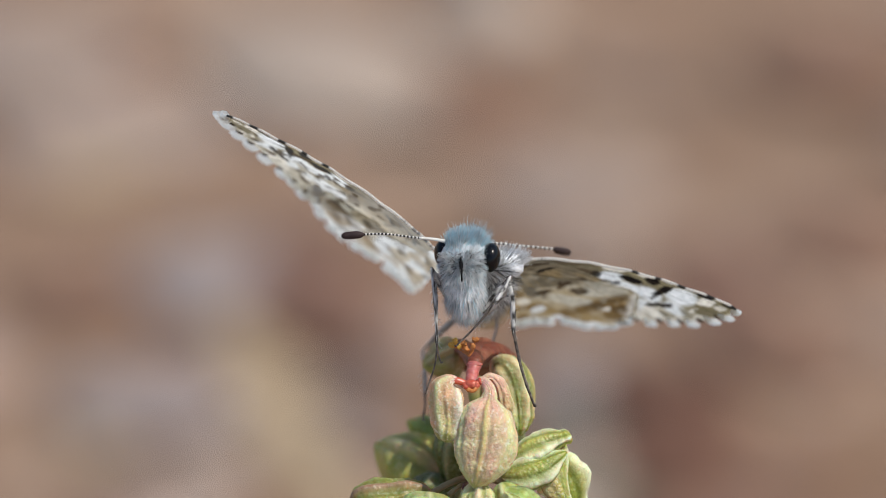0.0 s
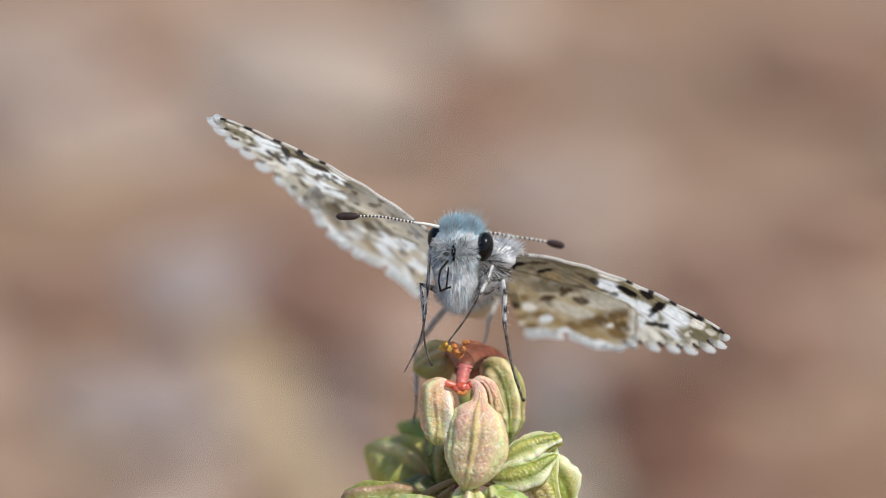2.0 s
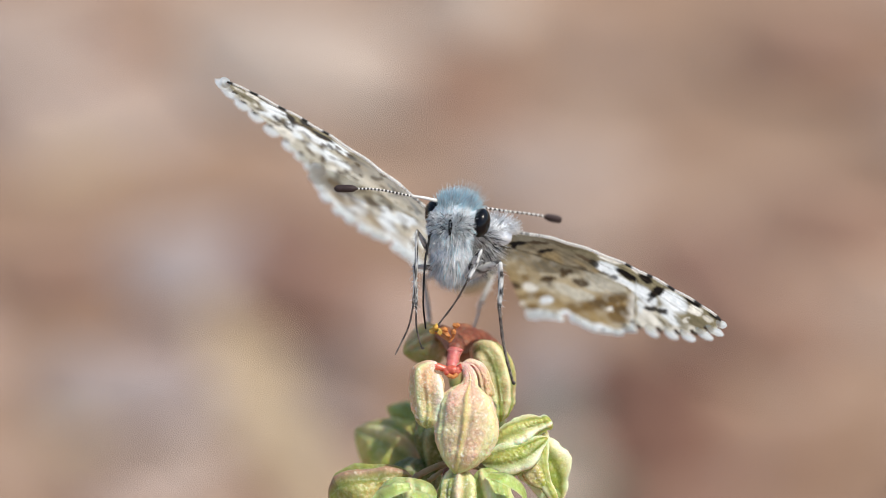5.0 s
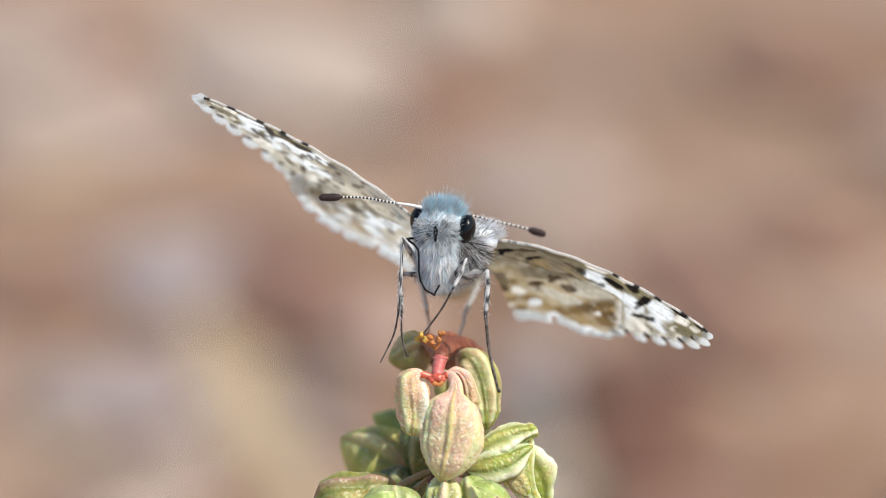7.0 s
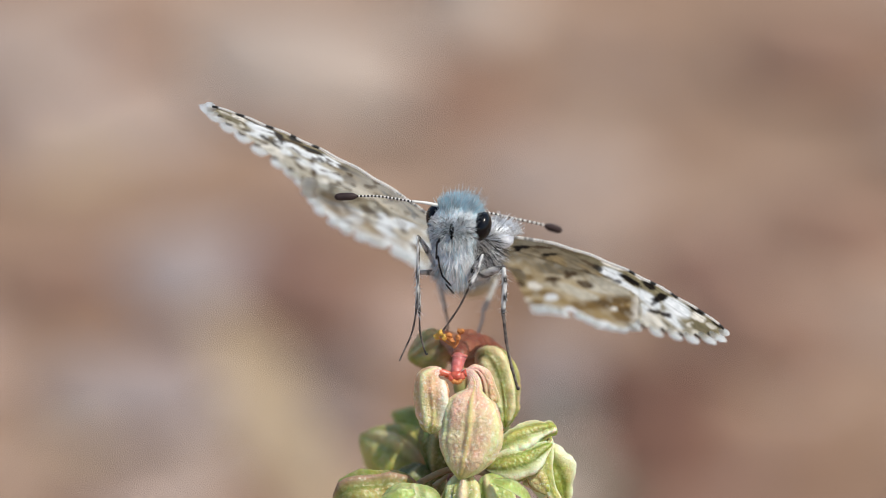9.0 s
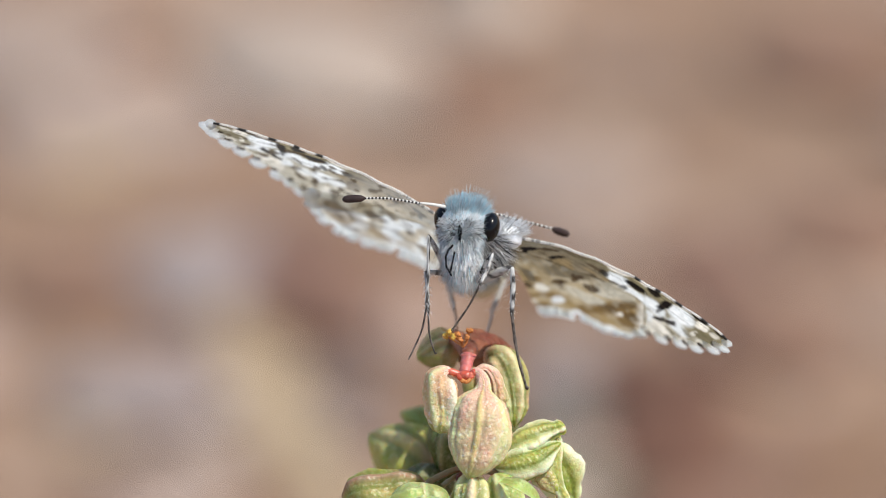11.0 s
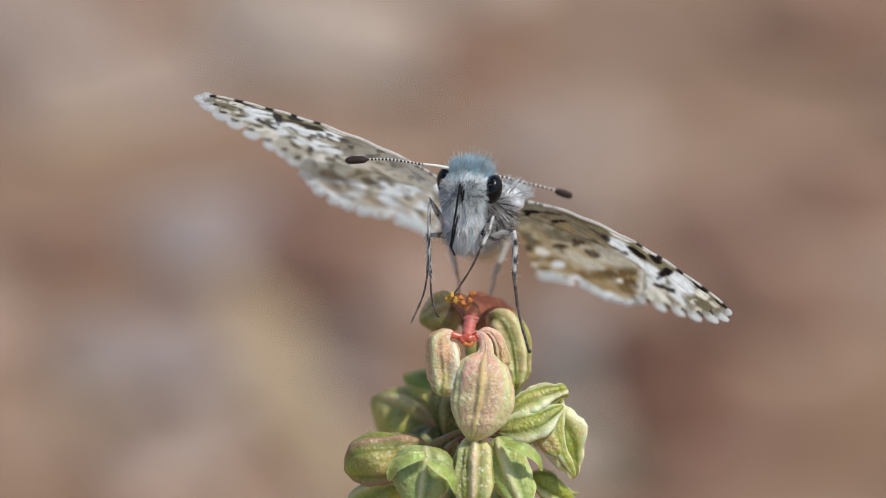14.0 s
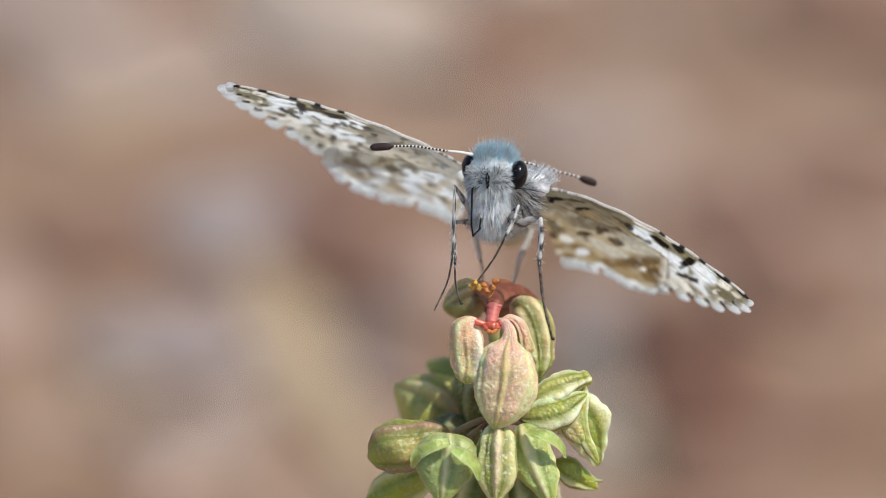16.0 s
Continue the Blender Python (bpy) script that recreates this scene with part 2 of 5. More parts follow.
# stones, straw and litter behind the plant
stone((0.0196, 0.3272), 0.009, 0.2, 41, M_COOL)
stone((0.0177, 0.2973), 0.005, 0.3, 42, M_PALE)
stone((0.0222, 0.3015), 0.007, 0.25, 71, M_MOSS, "dull green tuft of low weed", "weed_clump", "weed")
stone((-0.0244, 0.3155), 0.005, 0.4, 43, M_PALE)
stone((-0.0331, 0.3347), 0.006, 0.4, 47, M_LITTER, "dark red-brown clod among the litter", "clod", "clod")
stone((-0.0158, 0.4192), 0.020, 0.2, 1, M_PALE)
stone((-0.0282, 0.3598), 0.011, 0.2, 2, M_COOL)
stone((-0.0364, 0.3272), 0.012, 0.25, 3, M_COOL)
stone((0.0203, 0.3347), 0.006, 0.5, 4)
stone((0.0221, 0.3566), 0.006, 0.5, 5)
stone((-0.0591, 0.4229), 0.014, 0.2, 6)
stone((0.0080, 0.4400), 0.011, 0.2, 7, M_PALE)
stone((-0.0500, 0.4010), 0.013, 0.15, 75, M_STONE)
stone((-0.0370, 0.4020), 0.011, 0.15, 76, M_STONE)
stone((-0.0318, 0.3056), 0.009, 0.2, 9)
blade((-0.0252, 0.3460), (-0.0075, 0.2890), 0.0095, 0.0)
blade((-0.0450, 0.3141), (-0.0328, 0.3272), 0.006, 0.0)
blade((-0.0533, 0.3849), (-0.0360, 0.3990), 0.012, 0.0)
blade((0.0166, 0.3763), (0.0266, 0.3972), 0.008, 0.0)
stone((0.0305, 0.3170), 0.0105, 0.4, 21, M_DARK_CLOD, "dark red-brown clod among the litter", "clod", "clod")
stone((0.0272, 0.3240), 0.0080, 0.4, 73, M_DARK_CLOD, "dark red-brown clod among the litter", "clod", "clod")
stone((0.0300, 0.3075), 0.0085, 0.4, 74, M_DARK_CLOD, "dark red-brown clod among the litter", "clod", "clod")
stone((-0.0137, 0.3486), 0.010, 0.3, 22, M_LITTER, "dark red-brown clod among the litter", "clod", "clod")
stone((-0.0200, 0.3630), 0.010, 0.2, 23, M_LITTER, "dark red-brown clod among the litter", "clod", "clod")
stone((0.0060, 0.4110), 0.010, 0.3, 24, M_DUN, "dark red-brown clod among the litter", "clod", "clod")
stone((-0.0454, 0.4267), 0.009, 0.2, 25, M_LITTER, "dark red-brown clod among the litter", "clod", "clod")
stone((0.0370, 0.3560), 0.007, 0.2, 26, M_LITTER, "dark red-brown clod among the litter", "clod", "clod")
stone((0.0137, 0.3056), 0.010, 0.12, 32, M_LITTER, "dark red-brown clod among the litter", "clod", "clod")
stone((-0.0474, 0.3534), 0.010, 0.2, 34, M_DUN, "dark red-brown clod among the litter", "clod", "clod")
stone((0.0199, 0.3832), 0.012, 0.2, 35)
# two added stones whose dark colour stands for the straw's shadow strip
stone((-0.0108, 0.3290), 0.006, 0.3, 61, M_SHADOW_STONE, "blue-grey stone added for the shadow strip beside the straw")
stone((-0.0085, 0.3170), 0.005, 0.3, 62, M_SHADOW_STONE, "blue-grey stone added for the shadow strip beside the straw")
stone((0.0570, 0.4160), 0.012, 0.2, 63, M_DUN, "dun clod lying on the dry soil", "clod", "clod")
stone((0.0449, 0.3347), 0.011, 0.2, 65, M_DUN, "dun clod lying on the dry soil", "clod", "clod")
stone((0.0430, 0.3056), 0.008, 0.15, 66, M_DUN, "dun clod lying on the dry soil", "clod", "clod")
stone((0.0383, 0.3490), 0.009, 0.12, 67, M_LITTER, "dark red-brown clod among the litter", "clod", "clod")
stone((0.0560, 0.3620), 0.011, 0.15, 69, M_DUN, "dun clod lying on the dry soil", "clod", "clod")
stone((0.0330, 0.2930), 0.008, 0.15, 70, M_DUN, "dun clod lying on the dry soil", "clod", "clod")
stone((0.0209, 0.3112), 0.008, 0.3, 29, M_MOSS, "dull green tuft of low weed", "weed_clump", "weed")


DARK_AT = (0.0290, 0.3191)


def build_gravel():
    random.seed(11)
    verts, faces = [], []
    for k in range(2600):
        x, y = random.uniform(-0.22, 0.22), random.uniform(0.1, 1.0)
        s = random.uniform(0.0008, 0.0030) if k % 5 else random.uniform(0.003, 0.009)
        if k % 20 == 0 and math.hypot(x - DARK_AT[0], y - DARK_AT[1]) > 0.035:
            s = random.uniform(0.006, 0.013)
        z = ground_height(x, y)
        base = len(verts)
        for dx, dy, dz in ((1, 0, 0), (-1, 0, 0), (0, 1, 0), (0, -1, 0), (0, 0, 1), (0, 0, -1)):
            q = random.uniform(0.7, 1.2)
            verts.append((x + dx * s * q, y + dy * s * q, z + s * 0.15 + dz * s * q * 0.4))
        for f in ((0, 2, 4), (2, 1, 4), (1, 3, 4), (3, 0, 4), (2, 0, 5), (1, 2, 5), (3, 1, 5), (0, 3, 5)):
            faces.append(tuple(base + i for i in f))
    tagged(solid("gravel", verts, faces, M_GRAVEL, scale=1.0, smooth=False), "fine grey gravel scattered over the dry soil", "gravel", kind="stuff")


build_gravel()

# ---- plant ----
PLANT_AT = Vector((2.477, 1.00, -13.867))
plant = new("flower_spike")
plant.matrix_world = SUBJECT @ Matrix.Translation(PLANT_AT * MM)
tagged(plant, "green seed spike with pink-flushed winged pods", "plant")

GREEN, LIME, CREAM = np.array((0.050, 0.082, 0.006)), np.array((0.375, 0.45, 0.036)), np.array((0.74, 0.72, 0.42))
ROSE, ORANGE = np.array((0.74, 0.36, 0.27)), np.array((0.74, 0.36, 0.18))


def smooth_step(a, b, x):
    t = min(1.0, max(0.0, (x - a) / (b - a)))
    return t * t * (3 - 2 * t)


def pod(base, tip, width, roll=0.0, pink=0.3, lime=0.5, flat=0.75, seed=1, blunt=0.0, warm=None, keel=0.2, label="", name="pod", power=0.74, rim=0.8, lip_w=11.0, bend=0.0, sway=0.0, gold=0.25, rim_tint=None, shade=0.3, hollow=0.0, end_w=0.0, ragged=0.35, spread=120.0, side_w=0.0, pale=0.0, path=None, radii=None, neck_tint=None, neck_to=0.16, skin=None):
    """A three-keeled winged seed pod from its stalk end to its point, straight or along a path with radii by its length."""
    base, tip = Vector(base), Vector(tip)
    axis = tip - base
    length = axis.length
    axis.normalize()
    out = Vector((0, -1, 0))
    out = (out - axis * out.dot(axis)).normalized()
    side = axis.cross(out)
    rows, cols = 84, 108
    line = curve_points(path, rows + 1) if path else None
    verts, cl = [], []
    o = Vector((seed * 2.3, seed * 5.1, seed))
    for i in range(rows + 1):
        u = i / rows
        prof = (abs(math.sin(math.pi * min(1, u) ** power)) ** 0.66) if u < 1 else 0.0
        prof = prof * (1 - 0.25 * u * (1 - blunt)) + 0.05 * (1 - u)
        if u > 0.8 and blunt < 0.5:
            prof *= 1 - 0.25 * ((u - 0.8) / 0.2)
        if end_w and u > 0.45:
            cap = end_w * (1.0 if u < 0.92 else math.sqrt(max(0.0, 1 - ((u - 0.92) / 0.08) ** 2)))
            prof = max(prof, cap)
        if line:
            prof = float(np.interp(u, [q[0] for q in radii], [q[1] for q in radii])) * 2 / width
            axis = (line[min(i + 1, rows)] - line[max(i - 1, 0)]).normalized()
            out = Vector((0, -1, 0))
            out = (out - axis * out.dot(axis)).normalized()
            side = axis.cross(out)
        for j in range(cols):
            th = 2 * math.pi * j / cols
            turns = [abs((math.degrees(th) - roll - k * spread + 180) % 360 - 180) for k in (0, 1, -1)]
            x = min(60.0, min(turns))
            which = turns.index(min(turns))
            lw = (side_w if which and side_w else lip_w) * (1 + 0.5 * noise.noise(Vector((u * 5, seed * 1.7, which * 7))))
            lip = math.exp(-(x / lw) ** 2)
            groove = math.exp(-((x - 2.1 * lip_w) / (0.8 * lip_w)) ** 2)
            panel = smooth_step(1.5 * lip_w, 2.7 * lip_w, x)
            wavy = 1 + 0.35 * noise.noise(Vector((u * 7, seed * 3.3, which * 5))) + ragged * (noise.noise(Vector((u * 9, seed * 2.3, which * 9))) - 0.2 * ragged)
            r = width / 2 * prof * (0.80 + keel * (0.45 if which and side_w else 1) * lip * wavy - 0.045 * groove + (0.05 - hollow) * panel)
            d = out * math.cos(th) * flat + side * math.sin(th)
            p = (line[i] if line else base + axis * (length * u)) + d * (r * 1.12 if line else r) + out * (bend * width * math.sin(math.pi * u)) + side * (sway * width * math.sin(math.pi * u))
            q = p + o
            peb = noise.noise(q * 1.1) * 0.10 + (0.5 - abs(noise.noise(q * 3.4))) * 0.07 * panel + noise.noise(q * 8.0) * 0.030 * (0.25 + panel)
            p += d * ((peb + 0.32 * noise.noise(q * 0.55)) * min(1.0, prof * 1.3))
            verts.append(p)
            flush = pink * (0.62 + 0.9 * noise.noise(q * 0.5 + Vector((3, 1, 7)))) * (1 - 0.75 * u * u)
            flush = min(1.0, max(0.0, flush + 0.3 * pink * noise.noise(q * 3.0)))
            green = GREEN * (1 - lime) + LIME * lime
            green = np.array(skin) if skin else green * (1 - pale) + SAND * pale
            green = green * (1 + 0.22 * noise.noise(q * 0.9 + Vector((0, 8, 0))))
            blush = (warm if warm is not None else ROSE) * (0.78 + 0.2 * noise.noise(q * 1.7)) + CREAM * 0.22
            c = green * (1 - flush) + blush * flush
            speck = 0.55 * smooth_step(0.0, 0.5, noise.noise(q * 8.5 + Vector((9, 2, 1)))) * (0.25 + 0.75 * panel)
            c = c * (1 - 0.75 * speck * gold) + np.array((0.90, 0.82, 0.66)) * 0.75 * speck * gold
            c = c * (1 - shade * groove) + GREEN * 1.5 * shade * groove
            if hollow:
                c = c * (1 - 0.6 * panel) + (GREEN * 0.6 + LIME * 0.4) * 0.6 * panel
            crust = smooth_step(0.12, 0.4, noise.noise(q * 7.5)) * math.exp(-((x - 1.3 * lip_w) / (1.3 * lip_w)) ** 2)
            c = c * (1 - 0.18 * crust) + CREAM * 0.18 * crust
            tip_green = smooth_step(0.78, 1.0, u) * 0.6
            c = c * (1 - tip_green) + LIME * 0.8 * tip_green
            lip_c = (rim_tint if rim_tint is not None and not (which and side_w) else CREAM * 0.82 + LIME * 0.28 if which and side_w else CREAM * (0.75 + 0.25 * (1 - flush)) + np.array((0.03, -0.06, -0.05)) * flush)
            held = rim * lip * (1 - 0.7 * smooth_step(0.80, 0.94, u) if side_w and not which else 1)
            c = c * (1 - held) + lip_c * held
            neck = smooth_step(neck_to, neck_to * 0.5 if path else 0.0, u) * min(1.0, pink * 1.4)
            c = c * (1 - 0.75 * neck) + (neck_tint if neck_tint is not None else ROSE) * 0.75 * neck
            cl.append(c * (1 + 0.15 * noise.noise(q * 2.1)))
    ob = solid(name, shifted(verts, PLANT_AT), grid_faces(rows + 1, cols, wrap=True), M_POD_GLINT if gold > 0.7 else M_POD, plant, label, colours=np.clip(np.array(cl), 0.01, 0.9))
    return ob


SAND, BLOSSOM = np.array((0.82, 0.68, 0.40)), np.array((0.78, 0.46, 0.38))
LABEL_PINK, LABEL_GREEN = "pink-flushed cream pod with raised keels", "green winged pod with pale keels"
BODY_RADII = [(0, 0.14), (0.17, 0.22), (0.34, 0.32), (0.42, 0.46), (0.455, 0.82), (0.50, 1.32), (0.56, 1.62), (0.63, 1.78), (0.71, 1.70), (0.79, 1.34), (0.86, 0.92), (0.93, 0.50), (0.975, 0.22), (1, 0.03)]
top_path = [(2.25, -3.6, -4.60), (2.72, -3.9, -4.36), (3.10, -4.2, -4.85), (3.00, -4.4, -5.85), (2.86, -4.5, -7.45), (2.50, -4.5, -9.15), (2.29, -4.4, -10.02)]
pod(top_path[0], top_path[-1], 3.55, 4, 1.55, 1.0, 0.66, 1, label=LABEL_PINK, keel=0.12, lip_w=5.5, gold=0.9, rim=0.9, shade=0.16, rim_tint=np.array((0.66, 0.56, 0.22)), spread=60, side_w=16, pale=0.75, ragged=0.7, path=top_path, radii=BODY_RADII, neck_tint=BLOSSOM, neck_to=0.42)
top_path = [(1.75, -3.5, -4.66), (1.20, -3.8, -4.28), (0.82, -3.8, -4.62), (0.84, -3.9, -5.70), (0.88, -4.1, -6.80), (0.78, -4.2, -7.60)]
pod(top_path[0], top_path[-1], 1.7, -42, 1.7, 0.9, 0.95, 2, warm=ORANGE, label=LABEL_PINK, keel=0.24, lip_w=15, gold=0.8, shade=0.12, rim=0.95, rim_tint=np.array((0.84, 0.78, 0.60)), spread=80, side_w=17, pale=0.5, neck_tint=BLOSSOM, neck_to=0.36, path=top_path, radii=[(0, 0.12), (0.2, 0.20), (0.32, 0.42), (0.42, 0.78), (0.56, 0.98), (0.76, 1.00), (0.89, 0.78), (0.97, 0.42), (1, 0.04)])
top_path = [(3.35, 0.9, -4.05), (3.58, 0.5, -3.62), (4.08, 0.0, -3.72), (4.52, -0.2, -4.70), (4.72, -0.4, -6.00), (4.74, -0.7, -7.35)]
pod(top_path[0], top_path[-1], 1.9, 38, 0.7, 0.75, 0.95, 3, label="green pod on a pink arched neck", keel=0.18, lip_w=15, gold=0.35, shade=0.7, rim=0.8, pale=0.12, spread=75, neck_tint=BLOSSOM, neck_to=0.34, path=top_path, radii=[(0, 0.22), (0.12, 0.38), (0.25, 0.58), (0.40, 0.80), (0.55, 0.90), (0.72, 0.94), (0.86, 0.82), (0.95, 0.5), (1, 0.05)])
top_path = [(2.70, -2.9, -4.35), (3.20, -2.8, -4.22), (3.62, -2.6, -4.70), (3.80, -2.4, -5.50), (3.85, -2.2, -6.40)]
pod(top_path[0], top_path[-1], 1.0, 20, 1.4, 0.8, 0.9, 4, label=LABEL_PINK, keel=0.15, lip_w=14, pale=0.3, neck_tint=BLOSSOM, neck_to=0.7, path=top_path, radii=[(0, 0.14), (0.25, 0.24), (0.45, 0.42), (0.65, 0.50), (0.85, 0.45), (1, 0.08)])
pod((3.476, -1.20, -9.619), (7.143, -0.80, -7.653), 2.3, 60, 0.05, 0.6, 0.95, 5, 0.8, label=LABEL_GREEN, keel=0.22, power=0.95, lip_w=20, sway=0.10, gold=0.1, shade=0.5, hollow=0.50, end_w=0.78, rim=1.0, ragged=0.7, rim_tint=np.array((0.84, 0.86, 0.64)))
pod((5.655, -0.20, -8.271), (7.826, 0.00, -12.070), 3.3, 48, 0.5, 0.9, 0.85, 6, label=LABEL_GREEN, keel=0.26, power=0.85, lip_w=16, sway=-0.15, rim=1.0, ragged=0.6, hollow=0.28, shade=0.4, end_w=0.3, rim_tint=np.array((0.80, 0.84, 0.56)))
pod((0.70, 4.00, -9.90), (-3.05, 6.50, -7.984), 4.1, 25, 0.5, 0.9, 1.0, 7, 0.6, label="green pod flushed with pink", keel=0.18, rim=0.4)
pod((1.477, 6.00, -7.969), (-1.364, 8.00, -6.787), 2.2, 60, 0.1, 0.6, 0.85, 8, label=LABEL_GREEN, rim=0.4)
pod((0.496, 8.00, -9.422), (-2.934, 10.00, -8.459), 2.2, 0, 0.4, 0.8, 0.85, 9, label=LABEL_GREEN)
rim_path = [(0.30, -1.6, -10.75), (-1.20, -2.0, -10.80), (-2.90, -2.2, -11.05), (-4.40, -2.0, -11.55)]
pod(rim_path[0], rim_path[-1], 3.1, 48, 0.40, 0.6, 1.0, 10, label="green pod with a pink-brown rim", keel=0.14, lip_w=10, rim_tint=np.array((0.34, 0.215, 0.135)), rim=1.0, ragged=0.12, spread=105, shade=0.5, gold=0.3, path=rim_path, radii=[(0, 0.35), (0.15, 0.95), (0.38, 1.42), (0.62, 1.55), (0.82, 1.30), (0.93, 0.80), (1, 0.1)])
pod((-0.059, -4.00, -10.171), (-0.533, -4.40, -13.946), 3.7, 0, 0.06, 0.62, 0.6, 11, 0.7, skin=(0.33, 0.42, 0.13), label=LABEL_GREEN, keel=0.12, power=0.6, lip_w=8, gold=0.3, shade=0.3, rim=0.6)
pod((2.493, -3.80, -9.585), (2.311, -4.20, -13.957), 2.75, 0, 0.25, 1.0, 0.85, 12, 0.8, pale=0.2, label=LABEL_PINK, keel=0.26, power=0.85, lip_w=11, gold=0.9, shade=0.5, side_w=20, spread=58, rim_tint=np.array((0.82, 0.66, 0.46)))
pod((3.696, -2.60, -9.748), (5.290, -3.40, -13.999), 2.5, 8, 0.05, 1.0, 0.8, 13, 0.5, skin=(0.42, 0.53, 0.14), shade=0.15, label=LABEL_GREEN, keel=0.24, power=0.85, lip_w=14)
pod((5.448, 0.00, -11.859), (7.915, 1.00, -13.384), 1.8, 40, 0.05, 0.7, 0.8, 14, label=LABEL_GREEN)
pod((-1.176, 0.50, -12.334), (-4.601, 1.50, -14.014), 3.0, 40, 0.1, 0.85, 0.8, 15, label=LABEL_GREEN, lip_w=14)
pod((1.766, 3.20, -2.772), (-0.426, 3.20, -3.746), 2.5, 20, 0.8, 0.55, 0.9, 16, 0.8, label=LABEL_GREEN, rim=0.4)
# inner pods added as gap filling, coloured dark for the shade between pods
pod((1.552, 3.00, -12.448), (0.489, 4.00, -15.853), 4.0, 20, 0.05, 0.3, 0.9, 17, label=LABEL_GREEN)
pod((3.683, 3.00, -12.448), (5.071, 4.00, -15.853), 4.0, 20, 0.05, 0.3, 0.9, 18, label=LABEL_GREEN)
pod((1.75, 1.60, -6.045), (1.00, 2.40, -10.6), 3.1, 20, 0.05, 0.05, 0.9, 19, label=LABEL_GREEN, rim=0.3)
pod((0.30, 2.20, -9.40), (-0.50, 3.00, -12.9), 3.2, 20, 0.05, 0.05, 0.9, 22, label=LABEL_GREEN, rim=0.3)
pod((3.524, 2.50, -6.045), (4.147, 3.50, -10.336), 3.2, 20, 0.05, 0.05, 0.9, 20, label=LABEL_GREEN, rim=0.3)

# thick pale valves that stand over the green hollows
PALE_EDGE = np.array((0.84, 0.85, 0.60))
pod((3.645, -2.00, -9.053), (7.445, -1.80, -7.266), 1.85, 20, 0.15, 0.9, 0.8, 31, 0.9, pale=0.2, shade=0.5, label="pale green pod valve", name="valve", keel=0.2, lip_w=17, rim=0.9, rim_tint=PALE_EDGE, ragged=0.6, power=1.1, end_w=0.5, gold=0.15, sway=-0.05)
pod((3.698, -2.50, -9.453), (7.225, -2.20, -8.150), 2.0, 40, 0.1, 0.75, 0.8, 32, 0.8, pale=0.1, shade=0.5, label="pale green pod valve", name="valve", keel=0.2, lip_w=15, rim=0.9, rim_tint=PALE_EDGE, ragged=0.5, power=0.95, gold=0.3, sway=0.2)
pod((6.942, -1.60, -7.869), (7.845, -1.40, -11.888), 1.0, 30, 0.1, 0.9, 0.9, 33, 0.6, pale=0.1, label="pale green pod valve", name="valve", keel=0.2, lip_w=20, rim=0.8, rim_tint=PALE_EDGE, ragged=0.5, gold=0.3, sway=0.55)
pod((5.860, -1.80, -8.880), (7.121, -1.60, -10.921), 1.5, 40, 0.9, 1.0, 0.7, 34, 0.9, label="pink-tan pod valve", name="valve", keel=0.15, lip_w=16, rim=0.6, gold=0.9)


def bract(ctrl, width, face, seed, curl=0.3, warm=0.0):
    """A small thick leaf flap along a curve, cupped across."""
    pts = curve_points(ctrl, 22)
    face = Vector(face).normalized()
    cols_n, verts, cl = 11, [], []
    for layer in (0, 1):
        for i, p in enumerate(pts):
            u = i / 21
            d = (pts[min(i + 1, 21)] - pts[max(i - 1, 0)]).normalized()
            side = d.cross(face).normalized()
            up = side.cross(d).normalized()
            w = width / 2 * (math.sin(math.pi * (0.12 + 0.86 * u)) ** 0.7)
            for j in range(cols_n):
                s = j / (cols_n - 1) * 2 - 1
                rag = 1 + 0.12 * noise.noise(Vector((u * 6, seed, s)))
                q = p + side * (s * w * rag) + up * (curl * w * s * s + 0.05 * noise.noise(Vector((u * 7, s * 3, seed))) - 0.09 * layer * (1 - s * s * 0.8))
                verts.append(q)
                c = LIME * 0.9 + np.array((0.06, 0.10, 0.10))
                c = c * (1 - 0.55 * abs(s) ** 3) + CREAM * 0.55 * abs(s) ** 3
                cl.append((c * (1 - warm) + ROSE * warm) * (1 + 0.2 * noise.noise(q * 2.0)))
    m = 22 * cols_n
    faces = grid_faces(22, cols_n) + grid_faces(22, cols_n, off=m, flip=True)
    ring = [j for j in range(cols_n)] + [i * cols_n + cols_n - 1 for i in range(1, 22)] + [21 * cols_n + j for j in range(cols_n - 2, -1, -1)] + [i * cols_n for i in range(20, 0, -1)]
    for k in range(len(ring)):
        p, q = ring[k], ring[(k + 1) % len(ring)]
        faces.append((q, q + m, p + m, p))
    return solid("bract", shifted(verts, PLANT_AT), faces, M_POD, plant, "pale green leafy flap", colours=np.clip(np.array(cl), 0.01, 0.9))


bract([(-0.059, -5.40, -10.590), (-0.855, -5.60, -10.759), (-1.712, -5.20, -11.247), (-2.042, -4.60, -11.983)], 0.75, (0.2, -1, 0.5), 1)
bract([(0.118, -5.40, -10.944), (0.648, -5.80, -11.281), (1.240, -5.20, -11.838), (1.479, -4.60, -12.634)], 0.8, (0.3, -1, 0.4), 2)
bract([(3.977, -3.80, -10.060), (4.911, -4.60, -10.267), (5.694, -4.00, -10.824), (6.068, -3.20, -11.511)], 0.75, (0.2, -1, 0.6), 3)
bract([(7.383, -0.80, -10.774), (7.677, -1.00, -11.426), (7.809, -0.60, -12.043)], 0.7, (0, -1, 0), 5)
bract([(6.235, 1.50, -12.682), (7.130, 1.00, -12.840), (8.109, 1.40, -12.919)], 0.6, (0, -0.4, 1), 7)

